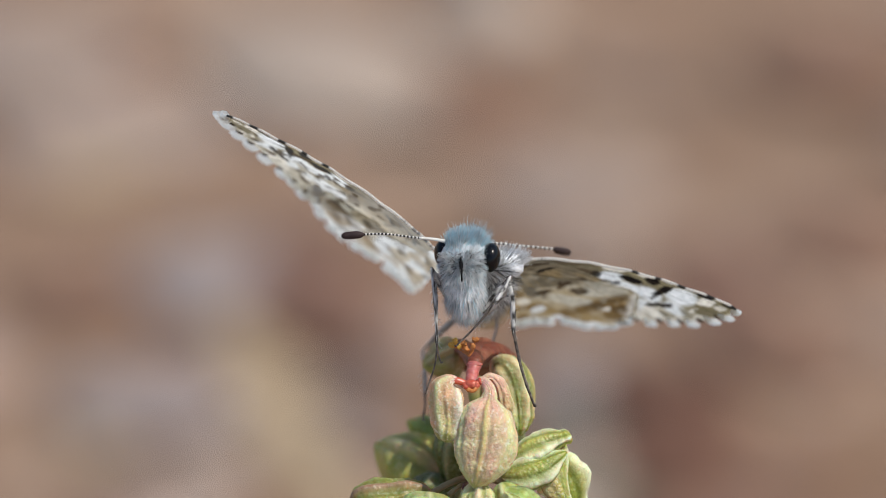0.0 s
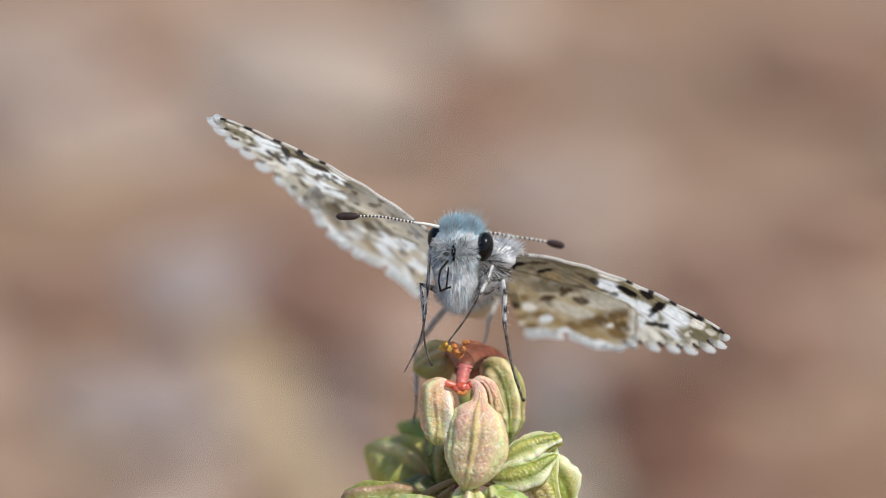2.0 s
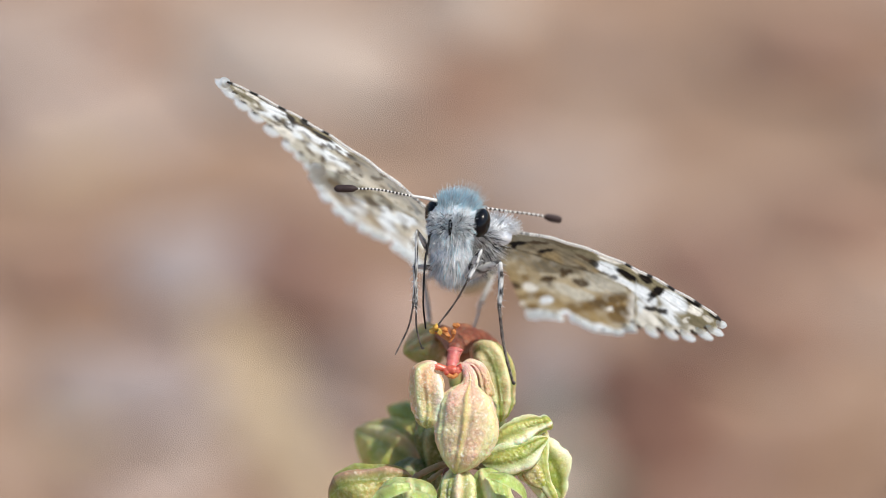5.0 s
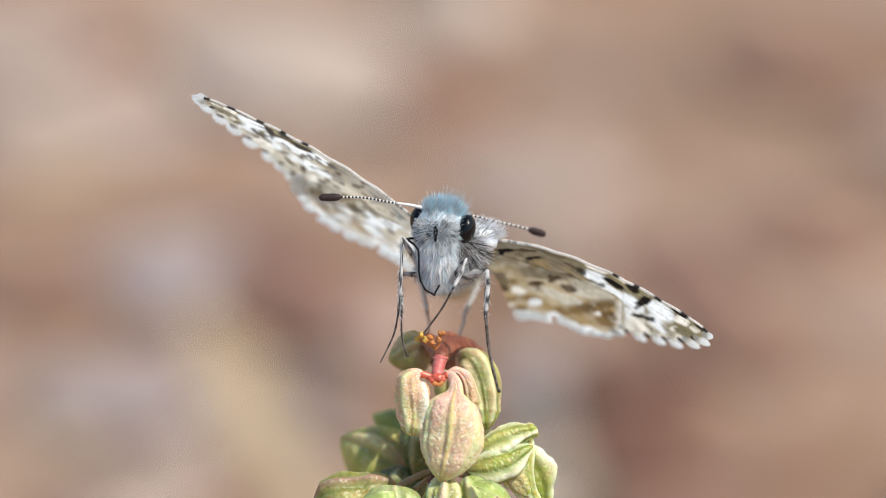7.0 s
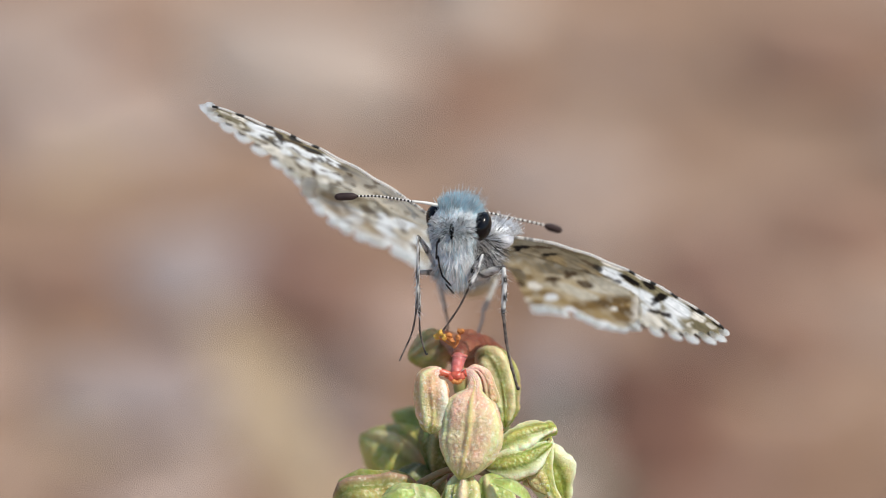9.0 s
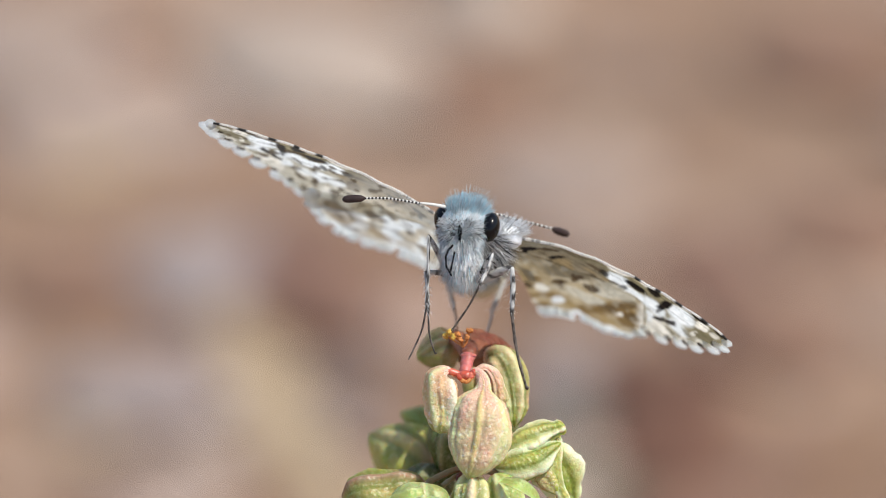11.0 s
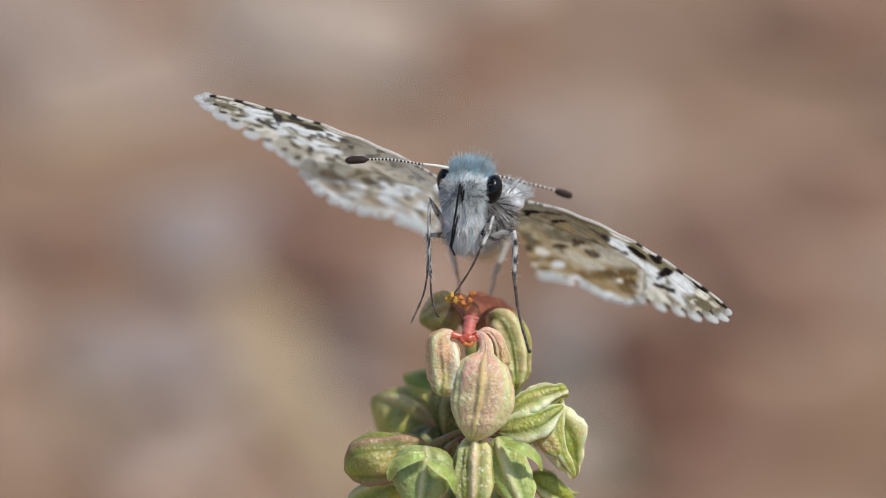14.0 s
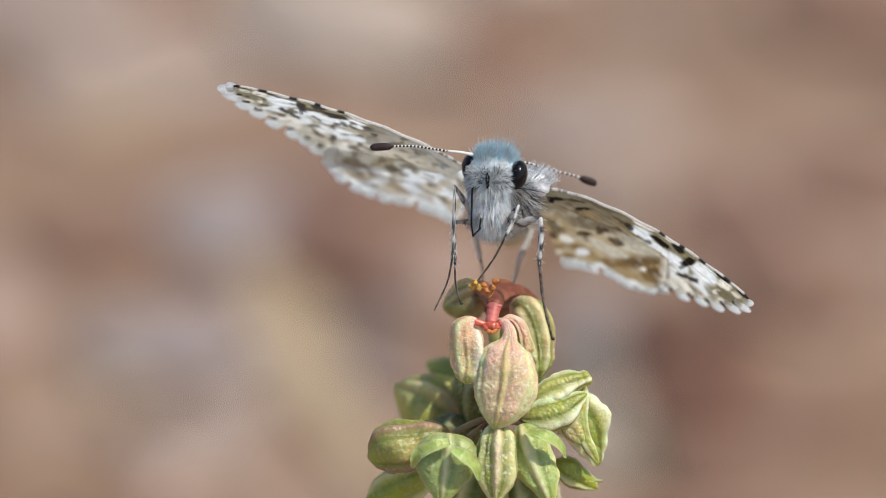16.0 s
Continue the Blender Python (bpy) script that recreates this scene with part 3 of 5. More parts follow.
def stalk(ctrl, r0, r1, mat, name="stalk", label="", n=16):
    pts = curve_points(ctrl, n)
    v, f = tube_data(pts, [(r0 + (r1 - r0) * i / (n - 1)) * (1 + 0.3 * noise.noise(Vector((i * 0.7, r0 * 40, pts[0].x)))) for i in range(n)], 12)
    return solid(name, shifted(v, PLANT_AT), f, mat, plant, label)


stalk([(2.352, 0.50, -4.192), (2.476, 0.80, -7.819), (2.477, 1.00, -13.867), (PLANT_AT.x, 1.0, -50.0), (PLANT_AT.x + 2, 16.0, -100.0), (PLANT_AT.x + 4, 40.0, -150.0), (PLANT_AT.x + 5, 58.0, -184.0)], 0.35, 1.1, M_STALK, "stem", "reddish green stem", 60)
# red calyx where the top pods meet
for k, (du, dw, r, mat) in enumerate(((0, 0.02, 0.30, M_RED), (-0.26, -0.06, 0.19, M_RED), (0.25, -0.02, 0.20, M_RED), (-0.14, -0.26, 0.13, M_ORANGE))):
    c = Vector((2.136, -3.90, -4.568)) + Vector((du, -0.05 * k, dw))
    v, f = ball_data(c, (r * 1.25, r, r * 0.9), 12, 18, (k * 37, k * 61, 0), shape=lambda d: 1 + 0.22 * noise.noise(d * 2.0 + Vector((k, 3, 0))))
    solid("calyx_lobe", shifted(v, PLANT_AT), f, mat, plant, "glossy red calyx lobe between the top pods")
stalk([(2.20, -3.50, -4.62), (1.85, -3.70, -4.50), (1.50, -3.75, -4.38), (1.18, -3.80, -4.30)], 0.15, 0.20, M_RED, "calyx_arm")
stalk([(2.20, -3.55, -4.62), (2.45, -3.85, -4.46), (2.68, -3.95, -4.36)], 0.17, 0.20, M_RED, "calyx_arm")
stalk([(1.899, -3.90, -4.717), (2.194, -4.10, -4.891), (2.432, -4.00, -4.656)], 0.10, 0.12, M_ORANGE, "calyx_lip")
stalk([(2.113, -3.00, -4.614), (2.176, -2.60, -4.084), (2.299, -2.20, -3.553)], 0.30, 0.36, M_PINK, "style", "pink style column")
v, f = ball_data((2.299, -2.20, -3.523), (0.44, 0.42, 0.14), 10, 18)
solid("style_ring", shifted(v, PLANT_AT), f, M_PINK, plant)
stalk([(2.302, -1.80, -3.558), (2.35, -0.60, -3.25), (2.55, 1.00, -3.0), (2.85, 2.60, -2.9)], 0.40, 0.75, M_RUST, "calyx_tube", "rust-red calyx tube")


def sepal(ctrl, width, face, seed):
    """A thin curled rust-red sepal along a curve."""
    pts, face, verts = curve_points(ctrl, 18), Vector(face).normalized(), []
    for i, p in enumerate(pts):
        u = i / 17
        d = (pts[min(i + 1, 17)] - pts[max(i - 1, 0)]).normalized()
        side = d.cross(face).normalized()
        up = side.cross(d)
        w = width / 2 * (0.45 + 0.55 * math.sin(math.pi * u) ** 0.7)
        for k in range(14):
            a = 2 * math.pi * k / 14
            q = p + side * (math.cos(a) * w) + up * (math.sin(a) * 0.14 - 0.5 * w * math.cos(a) ** 2)
            verts.append(q + Vector((0.05, 0.05, 0.05)) * noise.noise(q * 2.5 + Vector((seed, 0, 0))))
    faces = grid_faces(18, 14, wrap=True) + [tuple(range(14))[::-1], tuple(17 * 14 + k for k in range(14))]
    return solid("sepal", shifted(verts, PLANT_AT), faces, M_RUST, plant, "curled rust-red sepal")


sepal([(2.25, -1.2, -3.35), (2.70, 0.4, -2.65), (3.50, 1.8, -2.50), (4.25, 2.6, -2.95), (4.45, 2.6, -3.6)], 1.5, (0, -0.4, 1), 1)
sepal([(2.30, -0.8, -3.5), (2.15, 1.2, -2.75), (1.75, 2.6, -2.40), (1.10, 3.2, -2.35)], 1.3, (0, -0.4, 1), 2)
v, f = ball_data((2.75, 4.40, -3.35), (1.45, 1.3, 0.95), 18, 26, (0, 18, 0), shape=lambda d: 1 + 0.22 * noise.noise(d * 2.2))
solid("rust_bud", shifted(v, PLANT_AT), f, M_RUST, plant, "rust-red withered bud")
# stamens
random.seed(5)
for u, w, y, mat, nm in ((-50, 4, -1.6, M_ANTHER, "anther"), (-44, -3, -1.8, M_ANTHER, "anther"), (-36, 5, -2.0, M_ANTHER, "anther"), (-24, 10, -2.2, M_ORANGE, "anther"),
                         (-12, 6, -2.2, M_ORANGE, "anther"), (-8, -6, -2.0, M_ORANGE, "anther"), (-28, 2, -2.0, M_ORANGE, "anther")):
    x, z = PLANT_AT.x + (u + 4) * 0.0301, (-23.598, 0.00, -2.378)[2] - w * 0.0301
    v, f = ball_data((x, y, z), (0.17, 0.13, 0.11), 10, 14, (random.uniform(0, 90), random.uniform(0, 90), 0), shape=lambda d: 1 + 0.9 * noise.noise(d * 1.8 + Vector((u, w, 0))))
    solid(nm, shifted(v, PLANT_AT), f, mat, plant, "yellow anther" if mat is M_ANTHER else "orange anther")
    stalk([(x, y, z), (x * 0.6 + (2.227, 0.00, 13.274)[0] * 0.4, y + 0.2, z - 0.25), (2.032, -2.00, -3.077)], 0.035, 0.055, M_ORANGE, "filament", n=8)
# bare pedicels
stalk([(2.275, -1.50, -9.549), (1.521, -2.50, -9.573), (0.477, -2.60, -10.046), (0.030, -2.80, -10.396)], 0.14, 0.2, M_STALK_PALE, "pedicel")
stalk([(2.155, -1.50, -9.728), (1.518, -3.00, -9.942), (0.922, -3.20, -10.380)], 0.12, 0.14, M_STALK_PALE, "pedicel")
stalk([(2.339, -1.00, -9.716), (3.316, -2.00, -9.650), (3.908, -2.40, -9.755)], 0.15, 0.2, M_STALK_PALE, "pedicel")
stalk([(2.339, -1.00, -9.866), (1.845, -3.00, -9.852), (1.723, -3.60, -10.216)], 0.2, 0.1, M_RUST, "pedicel")

# ---- butterfly ----
HOME = Vector((2.137, 0.00, 3.732))
butterfly = new("butterfly")
butterfly.matrix_world = SUBJECT @ Matrix.Translation(HOME * MM)
tagged(butterfly, "white and brown checkered skipper butterfly on the seed spike", "butterfly")


def bpart(name, data, mat, label="", parent=None, origin=None):
    """A piece of the butterfly, its points given in subject space."""
    o = Vector(origin) if origin is not None else HOME
    ob = solid(name, shifted(data[0], o), data[1], mat, parent or butterfly, label, colours=data[2] if len(data) > 2 else None)
    if origin is not None and parent is None:
        ob.location = (o - HOME) * MM
    return ob


def fuzz(centre, radii, count, length, lean, colour_at, seed, keep=None, thick=0.010, spread=0.35, out=1.0):
    """Strands growing out of an ellipsoid, leaning one way."""
    random.seed(seed)
    strands = []
    centre, lean = Vector(centre), Vector(lean)
    while len(strands) < count:
        d = Vector((random.gauss(0, 1), random.gauss(0, 1), random.gauss(0, 1))).normalized()
        if keep and not keep(d):
            continue
        p = centre + Vector((d.x * radii[0], d.y * radii[1], d.z * radii[2]))
        w = Vector((random.gauss(0, 1), random.gauss(0, 1), random.gauss(0, 1))) * spread * 0.6
        lock = Vector([noise.noise(p * 1.9 + Vector((seed + k * 9, k * 5, 0))) for k in range(3)]) * 0.7
        tone = 1.0 - 0.22 * smooth_step(0.02, 0.35, noise.noise(p * 2.6 + Vector((0, seed, 4))))
        strands.append((p - d * 0.05, d * out + lean + w + lock, length * random.uniform(0.55, 1.25), thick * random.uniform(0.7, 1.5), colour_at(d) * tone, lean * 0.25))
    return hair_data(strands)


B_BLUE, B_WHITE, B_GREY, B_DARK = np.array((0.74, 0.91, 0.97)), np.array((0.93, 0.94, 0.95)), np.array((0.40, 0.43, 0.46)), np.array((0.06, 0.06, 0.065))


def pick(*weighted):
    r = random.random()
    for w, c in weighted:
        r -= w
        if r <= 0:
            break
    return c * random.uniform(0.75, 1.2)


thorax_at, thorax_r = (3.046, 3.20, 2.162), (1.6, 3.6, 1.6)
bpart("thorax", ball_data(thorax_at, thorax_r, 20, 28, (-12, 0, 0)), M_SKIN, "grey hairy thorax")
v, f = tube_data([(3.127, 5.00, 1.717), (3.161, 8.00, 1.333), (3.144, 12.00, 0.912), (3.061, 16.00, 0.542), (3.018, 18.00, 0.353)], [1.5, 1.55, 1.4, 0.9, 0.2], 18)
bpart("abdomen", (v, f), M_BELLY, "cream-coloured abdomen")
bpart("thorax_hair", fuzz(thorax_at, thorax_r, 2300, 0.62, (0.25, 0.5, -0.25), lambda d: pick((0.5, B_WHITE), (0.25, B_GREY), (0.25, B_DARK)) if d.z < 0.1 else pick((0.95, B_WHITE * 1.06), (0.05, B_GREY)), 1, lambda d: d.y < 0.5), M_HAIR, "white and grey hair")
bpart("breast_hair", fuzz((2.283, -0.60, 1.472), (1.12, 1.2, 1.15), 1700, 0.6, (-0.05, -0.3, -0.9), lambda d: pick((0.7, B_WHITE), (0.22, B_GREY + 0.1), (0.08, B_BLUE)), 2, lambda d: d.y < 0.3), M_HAIR, "white breast hair")
bpart("collar", ball_data((4.20, -0.40, 3.05), (1.10, 0.95, 0.68), 16, 22, (0, 22, 0), shape=lambda d: 1 + 0.12 * noise.noise(d * 3.0)), M_SKIN, "white scaled collar")
bpart("collar_hair", fuzz((4.25, -0.45, 3.12), (1.10, 0.9, 0.58), 760, 0.48, (0.4, -0.1, 0.4), lambda d: pick((0.98, B_WHITE * 1.07), (0.02, B_GREY)), 13, lambda d: d.y < 0.4 and d.z > -0.4, thick=0.013), M_HAIR, "bright white collar hair")
bpart("shoulder_hair", fuzz((3.660, -0.90, 2.310), (0.68, 0.95, 0.80), 620, 0.72, (0.45, -0.1, -0.45), lambda d: pick((0.15, B_GREY * 0.8), (0.36, B_DARK), (0.49, B_WHITE)), 3, lambda d: d.y < 0.4, thick=0.014), M_HAIR, "dark grey shoulder hair")
head_at = (2.176, -2.60, 3.458)
bpart("head", ball_data(head_at, (1.35, 1.2, 1.15), 18, 26), M_HEAD, "grey-white scaled head")
bpart("head_hair", fuzz((2.208, -2.40, 3.66), (1.27, 1.15, 1.12), 2700, 0.50, (0.22, 0.0, 0.45), lambda d: pick((0.36 + 0.30 * smooth_step(0.0, 0.4, d.z), B_BLUE), (1.0, B_WHITE * 0.95)), 4, lambda d: d.z > -0.15 and -0.78 < d.x < 0.9, thick=0.014), M_HAIR, "powder-blue crown hair")
bpart("crown_wisps", fuzz((2.332, -1.80, 3.82), (1.22, 1.2, 1.12), 240, 0.72, (0.3, 0.05, 0.4), lambda d: pick((0.6, B_BLUE), (0.4, B_WHITE)), 14, lambda d: d.z > 0.25 and abs(d.x) < 0.85, thick=0.010), M_HAIR, "long sparse crown hairs")
bpart("face_hair", fuzz((2.025, -2.90, 3.127), (1.18, 1.12, 1.08), 2600, 0.34, (0.0, 0.0, -0.15), lambda d: pick((0.74, B_WHITE * 1.05), (0.10, B_BLUE), (0.05, B_GREY), (0.07, B_DARK)), 5, lambda d: d.y < 0.15 and d.z < 0.62, thick=0.015), M_HAIR, "short white face scales")
v, f = ball_data((1.995, -2.90, 1.787), (1.02, 1.0, 1.5), 18, 24, (-12, 0, 0), shape=lambda d: 1 - 0.28 * smooth_step(0.1, 0.9, -d.z) * (1 - abs(d.z) ** 6))
bpart("palp", (v, f), M_SKIN, "white hairy mouth palp")
bpart("palp_hair", fuzz((1.995, -2.90, 1.816), (0.86, 0.95, 1.35), 1300, 0.5, (0.0, -0.1, -1.1), lambda d: pick((0.84, B_WHITE * 1.06), (0.01, B_GREY), (0.15, B_BLUE)), 6, lambda d: d.y < 0.35, thick=0.018), M_HAIR, "white palp hair")
bpart("cheek_hair", fuzz((1.98, -3.15, 2.45), (1.00, 0.85, 0.75), 1100, 0.42, (0.0, -0.15, -0.9), lambda d: pick((0.83, B_WHITE * 1.05), (0.03, B_GREY), (0.14, B_BLUE)), 19, lambda d: d.y < 0.1, thick=0.016), M_HAIR, "white cheek hair")
bpart("face_mark", fuzz((1.454, -3.80, 3.264), (0.14, 0.15, 0.22), 60, 0.16, (0.0, -0.5, -0.2), lambda d: B_DARK * 0.5, 17), M_HAIR, "small dark face speck")
bpart("face_mark", fuzz((1.897, -4.20, 3.10), (0.10, 0.12, 0.42), 320, 0.10, (0.0, -0.4, -0.5), lambda d: B_DARK * 0.3, 7), M_HAIR, "black stripe between the palps")
v, f = ball_data((1.10, -1.75, 3.74), (0.56, 0.76, 0.80), 22, 30, (0, -8, 0))
bpart("eye", (v, f), M_EYE, "glossy black eye")
v, f = ball_data((3.470, -2.85, 3.395), (0.54, 0.74, 0.79), 22, 30, (0, 12, 0))
bpart("eye", (v, f), M_EYE, "glossy black eye")


def antenna(ctrl, n_rings, club_len, scape):
    pts = curve_points(ctrl, 60)
    total = sum((pts[i + 1] - pts[i]).length for i in range(59))
    run, cum = 0.0, [0.0]
    for i in range(59):
        run += (pts[i + 1] - pts[i]).length
        cum.append(run)

    def at(s):
        return Vector([float(np.interp(s, cum, [p[k] for p in pts])) for k in range(3)])
    shaft_end = total - club_len
    n = 50
    base = Vector(ctrl[0])
    shaft = bpart("antenna", tube_data([at(shaft_end * i / (n - 1)) for i in range(n)], [0.048] * n, 8), M_BLACK, "thin black antenna ringed with white", None, base)
    bpart("scape", tube_data([at(scape * i / 9) for i in range(10)], [0.095 - 0.003 * i for i in range(10)], 8), M_RING, "white base", shaft, base)
    for k in range(n_rings):
        s = scape + (shaft_end - scape) * (k + 0.5) / n_rings
        h = (shaft_end - scape) / n_rings * 0.24
        bpart("ring", tube_data([at(s - h), at(s - h * 0.5), at(s + h * 0.5), at(s + h)], [0.05, 0.066, 0.066, 0.05], 8), M_RING, "", shaft, base)
    m = 16
    prof = [0.06, 0.11, 0.16, 0.185, 0.2, 0.205, 0.21, 0.21, 0.21, 0.21, 0.21, 0.205, 0.2, 0.185, 0.15, 0.07]
    bpart("club", tube_data([at(shaft_end + club_len * i / (m - 1)) for i in range(m)], prof, 12), M_CLUB, "dark brown club", shaft, base)
    return shaft


antennae = [antenna([(1.131, -3.00, 4.465), (0.476, -3.40, 4.577), (-0.416, -3.60, 4.663), (-1.901, -3.60, 4.871), (-3.091, -3.40, 4.874), (-4.283, -3.20, 4.818)], 15, 1.22, 1.5),
            antenna([(3.222, -2.40, 4.087), (3.827, -1.40, 4.096), (4.98, 0.0, 3.803), (6.06, 1.2, 3.536), (6.84, 2.1, 3.326), (7.80, 3.2, 2.997)], 14, 1.4, 0.7)]


def mixed(a, b, t):
    return a * (1 - t) + b * t


W_WHITE, W_CREAM, W_PALE = np.array((0.84, 0.87, 0.86)), np.array((0.80, 0.76, 0.66)), np.array((0.56, 0.515, 0.405))
# W_BASE and W_SHADE: brown root scales, darkened further for the body's shadow
W_BASE, W_SHADE, W_TAN = np.array((0.215, 0.175, 0.112)), np.array((0.19, 0.17, 0.125)), np.array((0.44, 0.335, 0.185))
W_OCHRE, W_OCHRE2, W_OLIVE = np.array((0.215, 0.135, 0.052)), np.array((0.34, 0.24, 0.11)), np.array((0.17, 0.145, 0.085))
W_BROWN, W_DARK = np.array((0.075, 0.05, 0.028)), np.array((0.012, 0.010, 0.009))

# markings of the underside, and near the root some painted body shadow: along the wing, across it, half length, half
# width, slant, colour, strength
FORE_TINTS = [
    (2.20, 0.30, 1.54, 0.77, 158, W_SHADE, 0.70),
    (4.62, 0.53, 1.13, 0.56, 178, W_OLIVE, 0.60),
    (11.12, 0.86, 1.02, 0.49, 108, W_OLIVE, 0.90),
    (12.24, 2.35, 1.08, 0.63, 144, W_OLIVE, 0.85),
    (10.83, 4.28, 0.85, 0.68, 121, W_OLIVE, 0.55),
    (12.63, 0.39, 0.76, 0.57, 177, W_OLIVE, 0.80),
]
FORE_WHITE = [
    (6.35, 1.32, 0.88, 0.70, 145, W_WHITE, 1.00),
    (6.41, 0.17, 0.73, 0.33, 171, W_CREAM, 0.90),
    (8.12, -0.17, 0.52, 0.40, 114, W_CREAM, 0.90),
    (7.56, 2.59, 1.12, 0.85, -149, W_WHITE, 1.00),
    (8.78, 2.61, 1.13, 0.74, -105, W_WHITE, 1.00),
    (8.50, 4.44, 0.79, 0.51, 92, W_WHITE, 0.90),
    (10.52, 1.51, 1.38, 0.92, 98, W_WHITE, 1.00),
    (9.73, -0.40, 0.54, 0.37, 108, W_WHITE, 0.90),
    (10.40, 3.62, 0.94, 0.67, -113, W_WHITE, 0.95),
    (9.01, 4.67, 0.59, 0.39, 97, W_CREAM, 0.95),
    (11.93, 1.02, 0.85, 0.40, 112, W_CREAM, 1.00),
    (11.44, 3.01, 0.58, 0.17, 104, W_CREAM, 0.90),
    (9.60, 5.39, 0.50, 0.41, 82, W_CREAM, 0.85),
]
FORE_WHITE_MORE = [
    (11.17, -0.65, 0.45, 0.37, 114, W_WHITE, 0.80),
    (12.78, 1.06, 0.49, 0.32, 120, W_CREAM, 0.70),
    (10.87, 4.86, 0.47, 0.28, -103, W_CREAM, 0.60),
    (11.92, 3.67, 0.44, 0.31, 86, W_CREAM, 0.60),
    (8.61, 6.29, 0.68, 0.44, 109, W_CREAM, 0.60),
    (5.97, 2.85, 0.77, 0.40, 148, W_PALE, 0.70),
]
FORE_BARS = [
    (7.49, 1.09, 0.74, 0.44, -165, W_DARK, 1.00),
    (6.72, 2.24, 0.37, 0.21, 115, W_DARK, 0.80),
    (5.47, 1.37, 0.49, 0.34, 86, W_DARK, 0.90),
    (4.81, 1.18, 0.52, 0.28, -164, W_BROWN, 0.90),
    (7.51, -0.36, 0.42, 0.35, 179, W_DARK, 1.00),
    (8.68, 0.43, 0.63, 0.46, 87, W_DARK, 1.00),
    (9.42, 1.46, 1.29, 0.28, 110, W_DARK, 1.00),
    (9.10, 2.68, 0.67, 0.13, 105, W_DARK, 0.80),
    (10.28, -0.30, 0.45, 0.43, 156, W_DARK, 1.00),
    (11.68, 0.04, 0.57, 0.45, -156, W_DARK, 1.00),
    (13.09, -0.12, 0.55, 0.48, 76, W_DARK, 1.00),
    (9.16, 3.92, 0.67, 0.25, 129, W_DARK, 0.95),
    (9.88, 3.54, 0.48, 0.27, 124, W_DARK, 0.95),
]
FORE_STREAKS = [
    (1.04, 1.33, 0.62, 0.31, 152, W_DARK, 1.00),
    (0.79, 1.83, 0.59, 0.19, 104, W_DARK, 1.00),
    (2.08, 0.85, 0.74, 0.21, 165, W_BROWN, 0.98),
    (2.59, 1.73, 0.68, 0.22, 136, W_DARK, 1.00),
    (2.34, 2.74, 0.72, 0.14, -94, W_BROWN, 0.69),
    (1.73, 1.75, 0.35, 0.22, 174, W_BROWN, 0.40),
    (9.92, 4.90, 0.54, 0.18, -119, W_OLIVE, 0.90),
    (10.91, 3.53, 0.51, 0.25, -125, W_OLIVE, 0.80),
    (11.75, 2.93, 0.40, 0.25, -142, W_OLIVE, 0.90),
    (3.56, 0.35, 1.06, 0.29, 180, W_BROWN, 0.57),
]
FORE_REAR = [
    (6.39, 4.31, 1.06, 0.62, 96, W_WHITE, 0.90),
    (5.57, 3.87, 1.03, 0.69, 104, W_WHITE, 0.90),
    (7.30, 4.69, 0.85, 0.44, 104, W_WHITE, 0.80),
    (5.33, 6.44, 0.86, 0.50, 101, W_CREAM, 0.90),
    (4.72, 5.26, 0.97, 0.56, 100, W_PALE, 0.80),
    (9.51, 5.25, 0.66, 0.44, 99, W_CREAM, 0.80),
    (8.56, 5.65, 0.63, 0.37, 107, W_CREAM, 0.70),
    (8.12, 4.66, 0.75, 0.23, 120, W_BROWN, 0.70),
    (6.27, 5.88, 1.01, 0.19, 103, W_BROWN, 0.75),
    (7.43, 5.78, 0.58, 0.21, 114, W_BROWN, 0.60),
    (4.66, 3.22, 0.89, 0.44, 102, W_BROWN, 0.70),
    (6.17, 2.18, 0.46, 0.29, 141, W_DARK, 0.60),
    (5.92, 7.58, 0.64, 0.26, 115, W_CREAM, 0.70),
]
HIND_TINTS = [
    (1.14, 5.52, 2.00, 1.25, 103, W_TAN * 0.8, 0.80),
    (1.71, 7.85, 1.84, 1.11, 134, W_TAN, 0.90),
    (3.29, 3.25, 1.79, 0.82, 156, W_BASE * 0.8, 0.90),
    (6.15, 2.88, 1.38, 0.80, 163, W_PALE, 0.60),
]
HIND_OCHRE = [
    (6.64, 5.37, 2.45, 0.82, 134, W_OCHRE, 0.96),
    (7.43, 5.90, 1.71, 0.92, 118, W_OCHRE, 0.96),
    (4.90, 7.44, 1.01, 0.73, 143, W_OCHRE, 1.00),
    (5.75, 8.14, 0.98, 0.85, 137, W_OCHRE2, 0.96),
    (2.38, 7.44, 1.03, 0.38, 157, W_OCHRE, 0.90),
    (3.46, 7.78, 0.58, 0.62, 137, W_OCHRE2, 0.96),
    (1.76, 9.33, 0.79, 0.41, 137, W_OCHRE, 0.96),
    (1.21, 8.23, 0.58, 0.38, 124, W_OCHRE, 0.84),
    (0.50, 5.73, 1.01, 0.65, 83, W_OCHRE2, 0.72),
    (4.61, 8.92, 0.73, 0.53, -166, W_OCHRE2, 0.72),
]
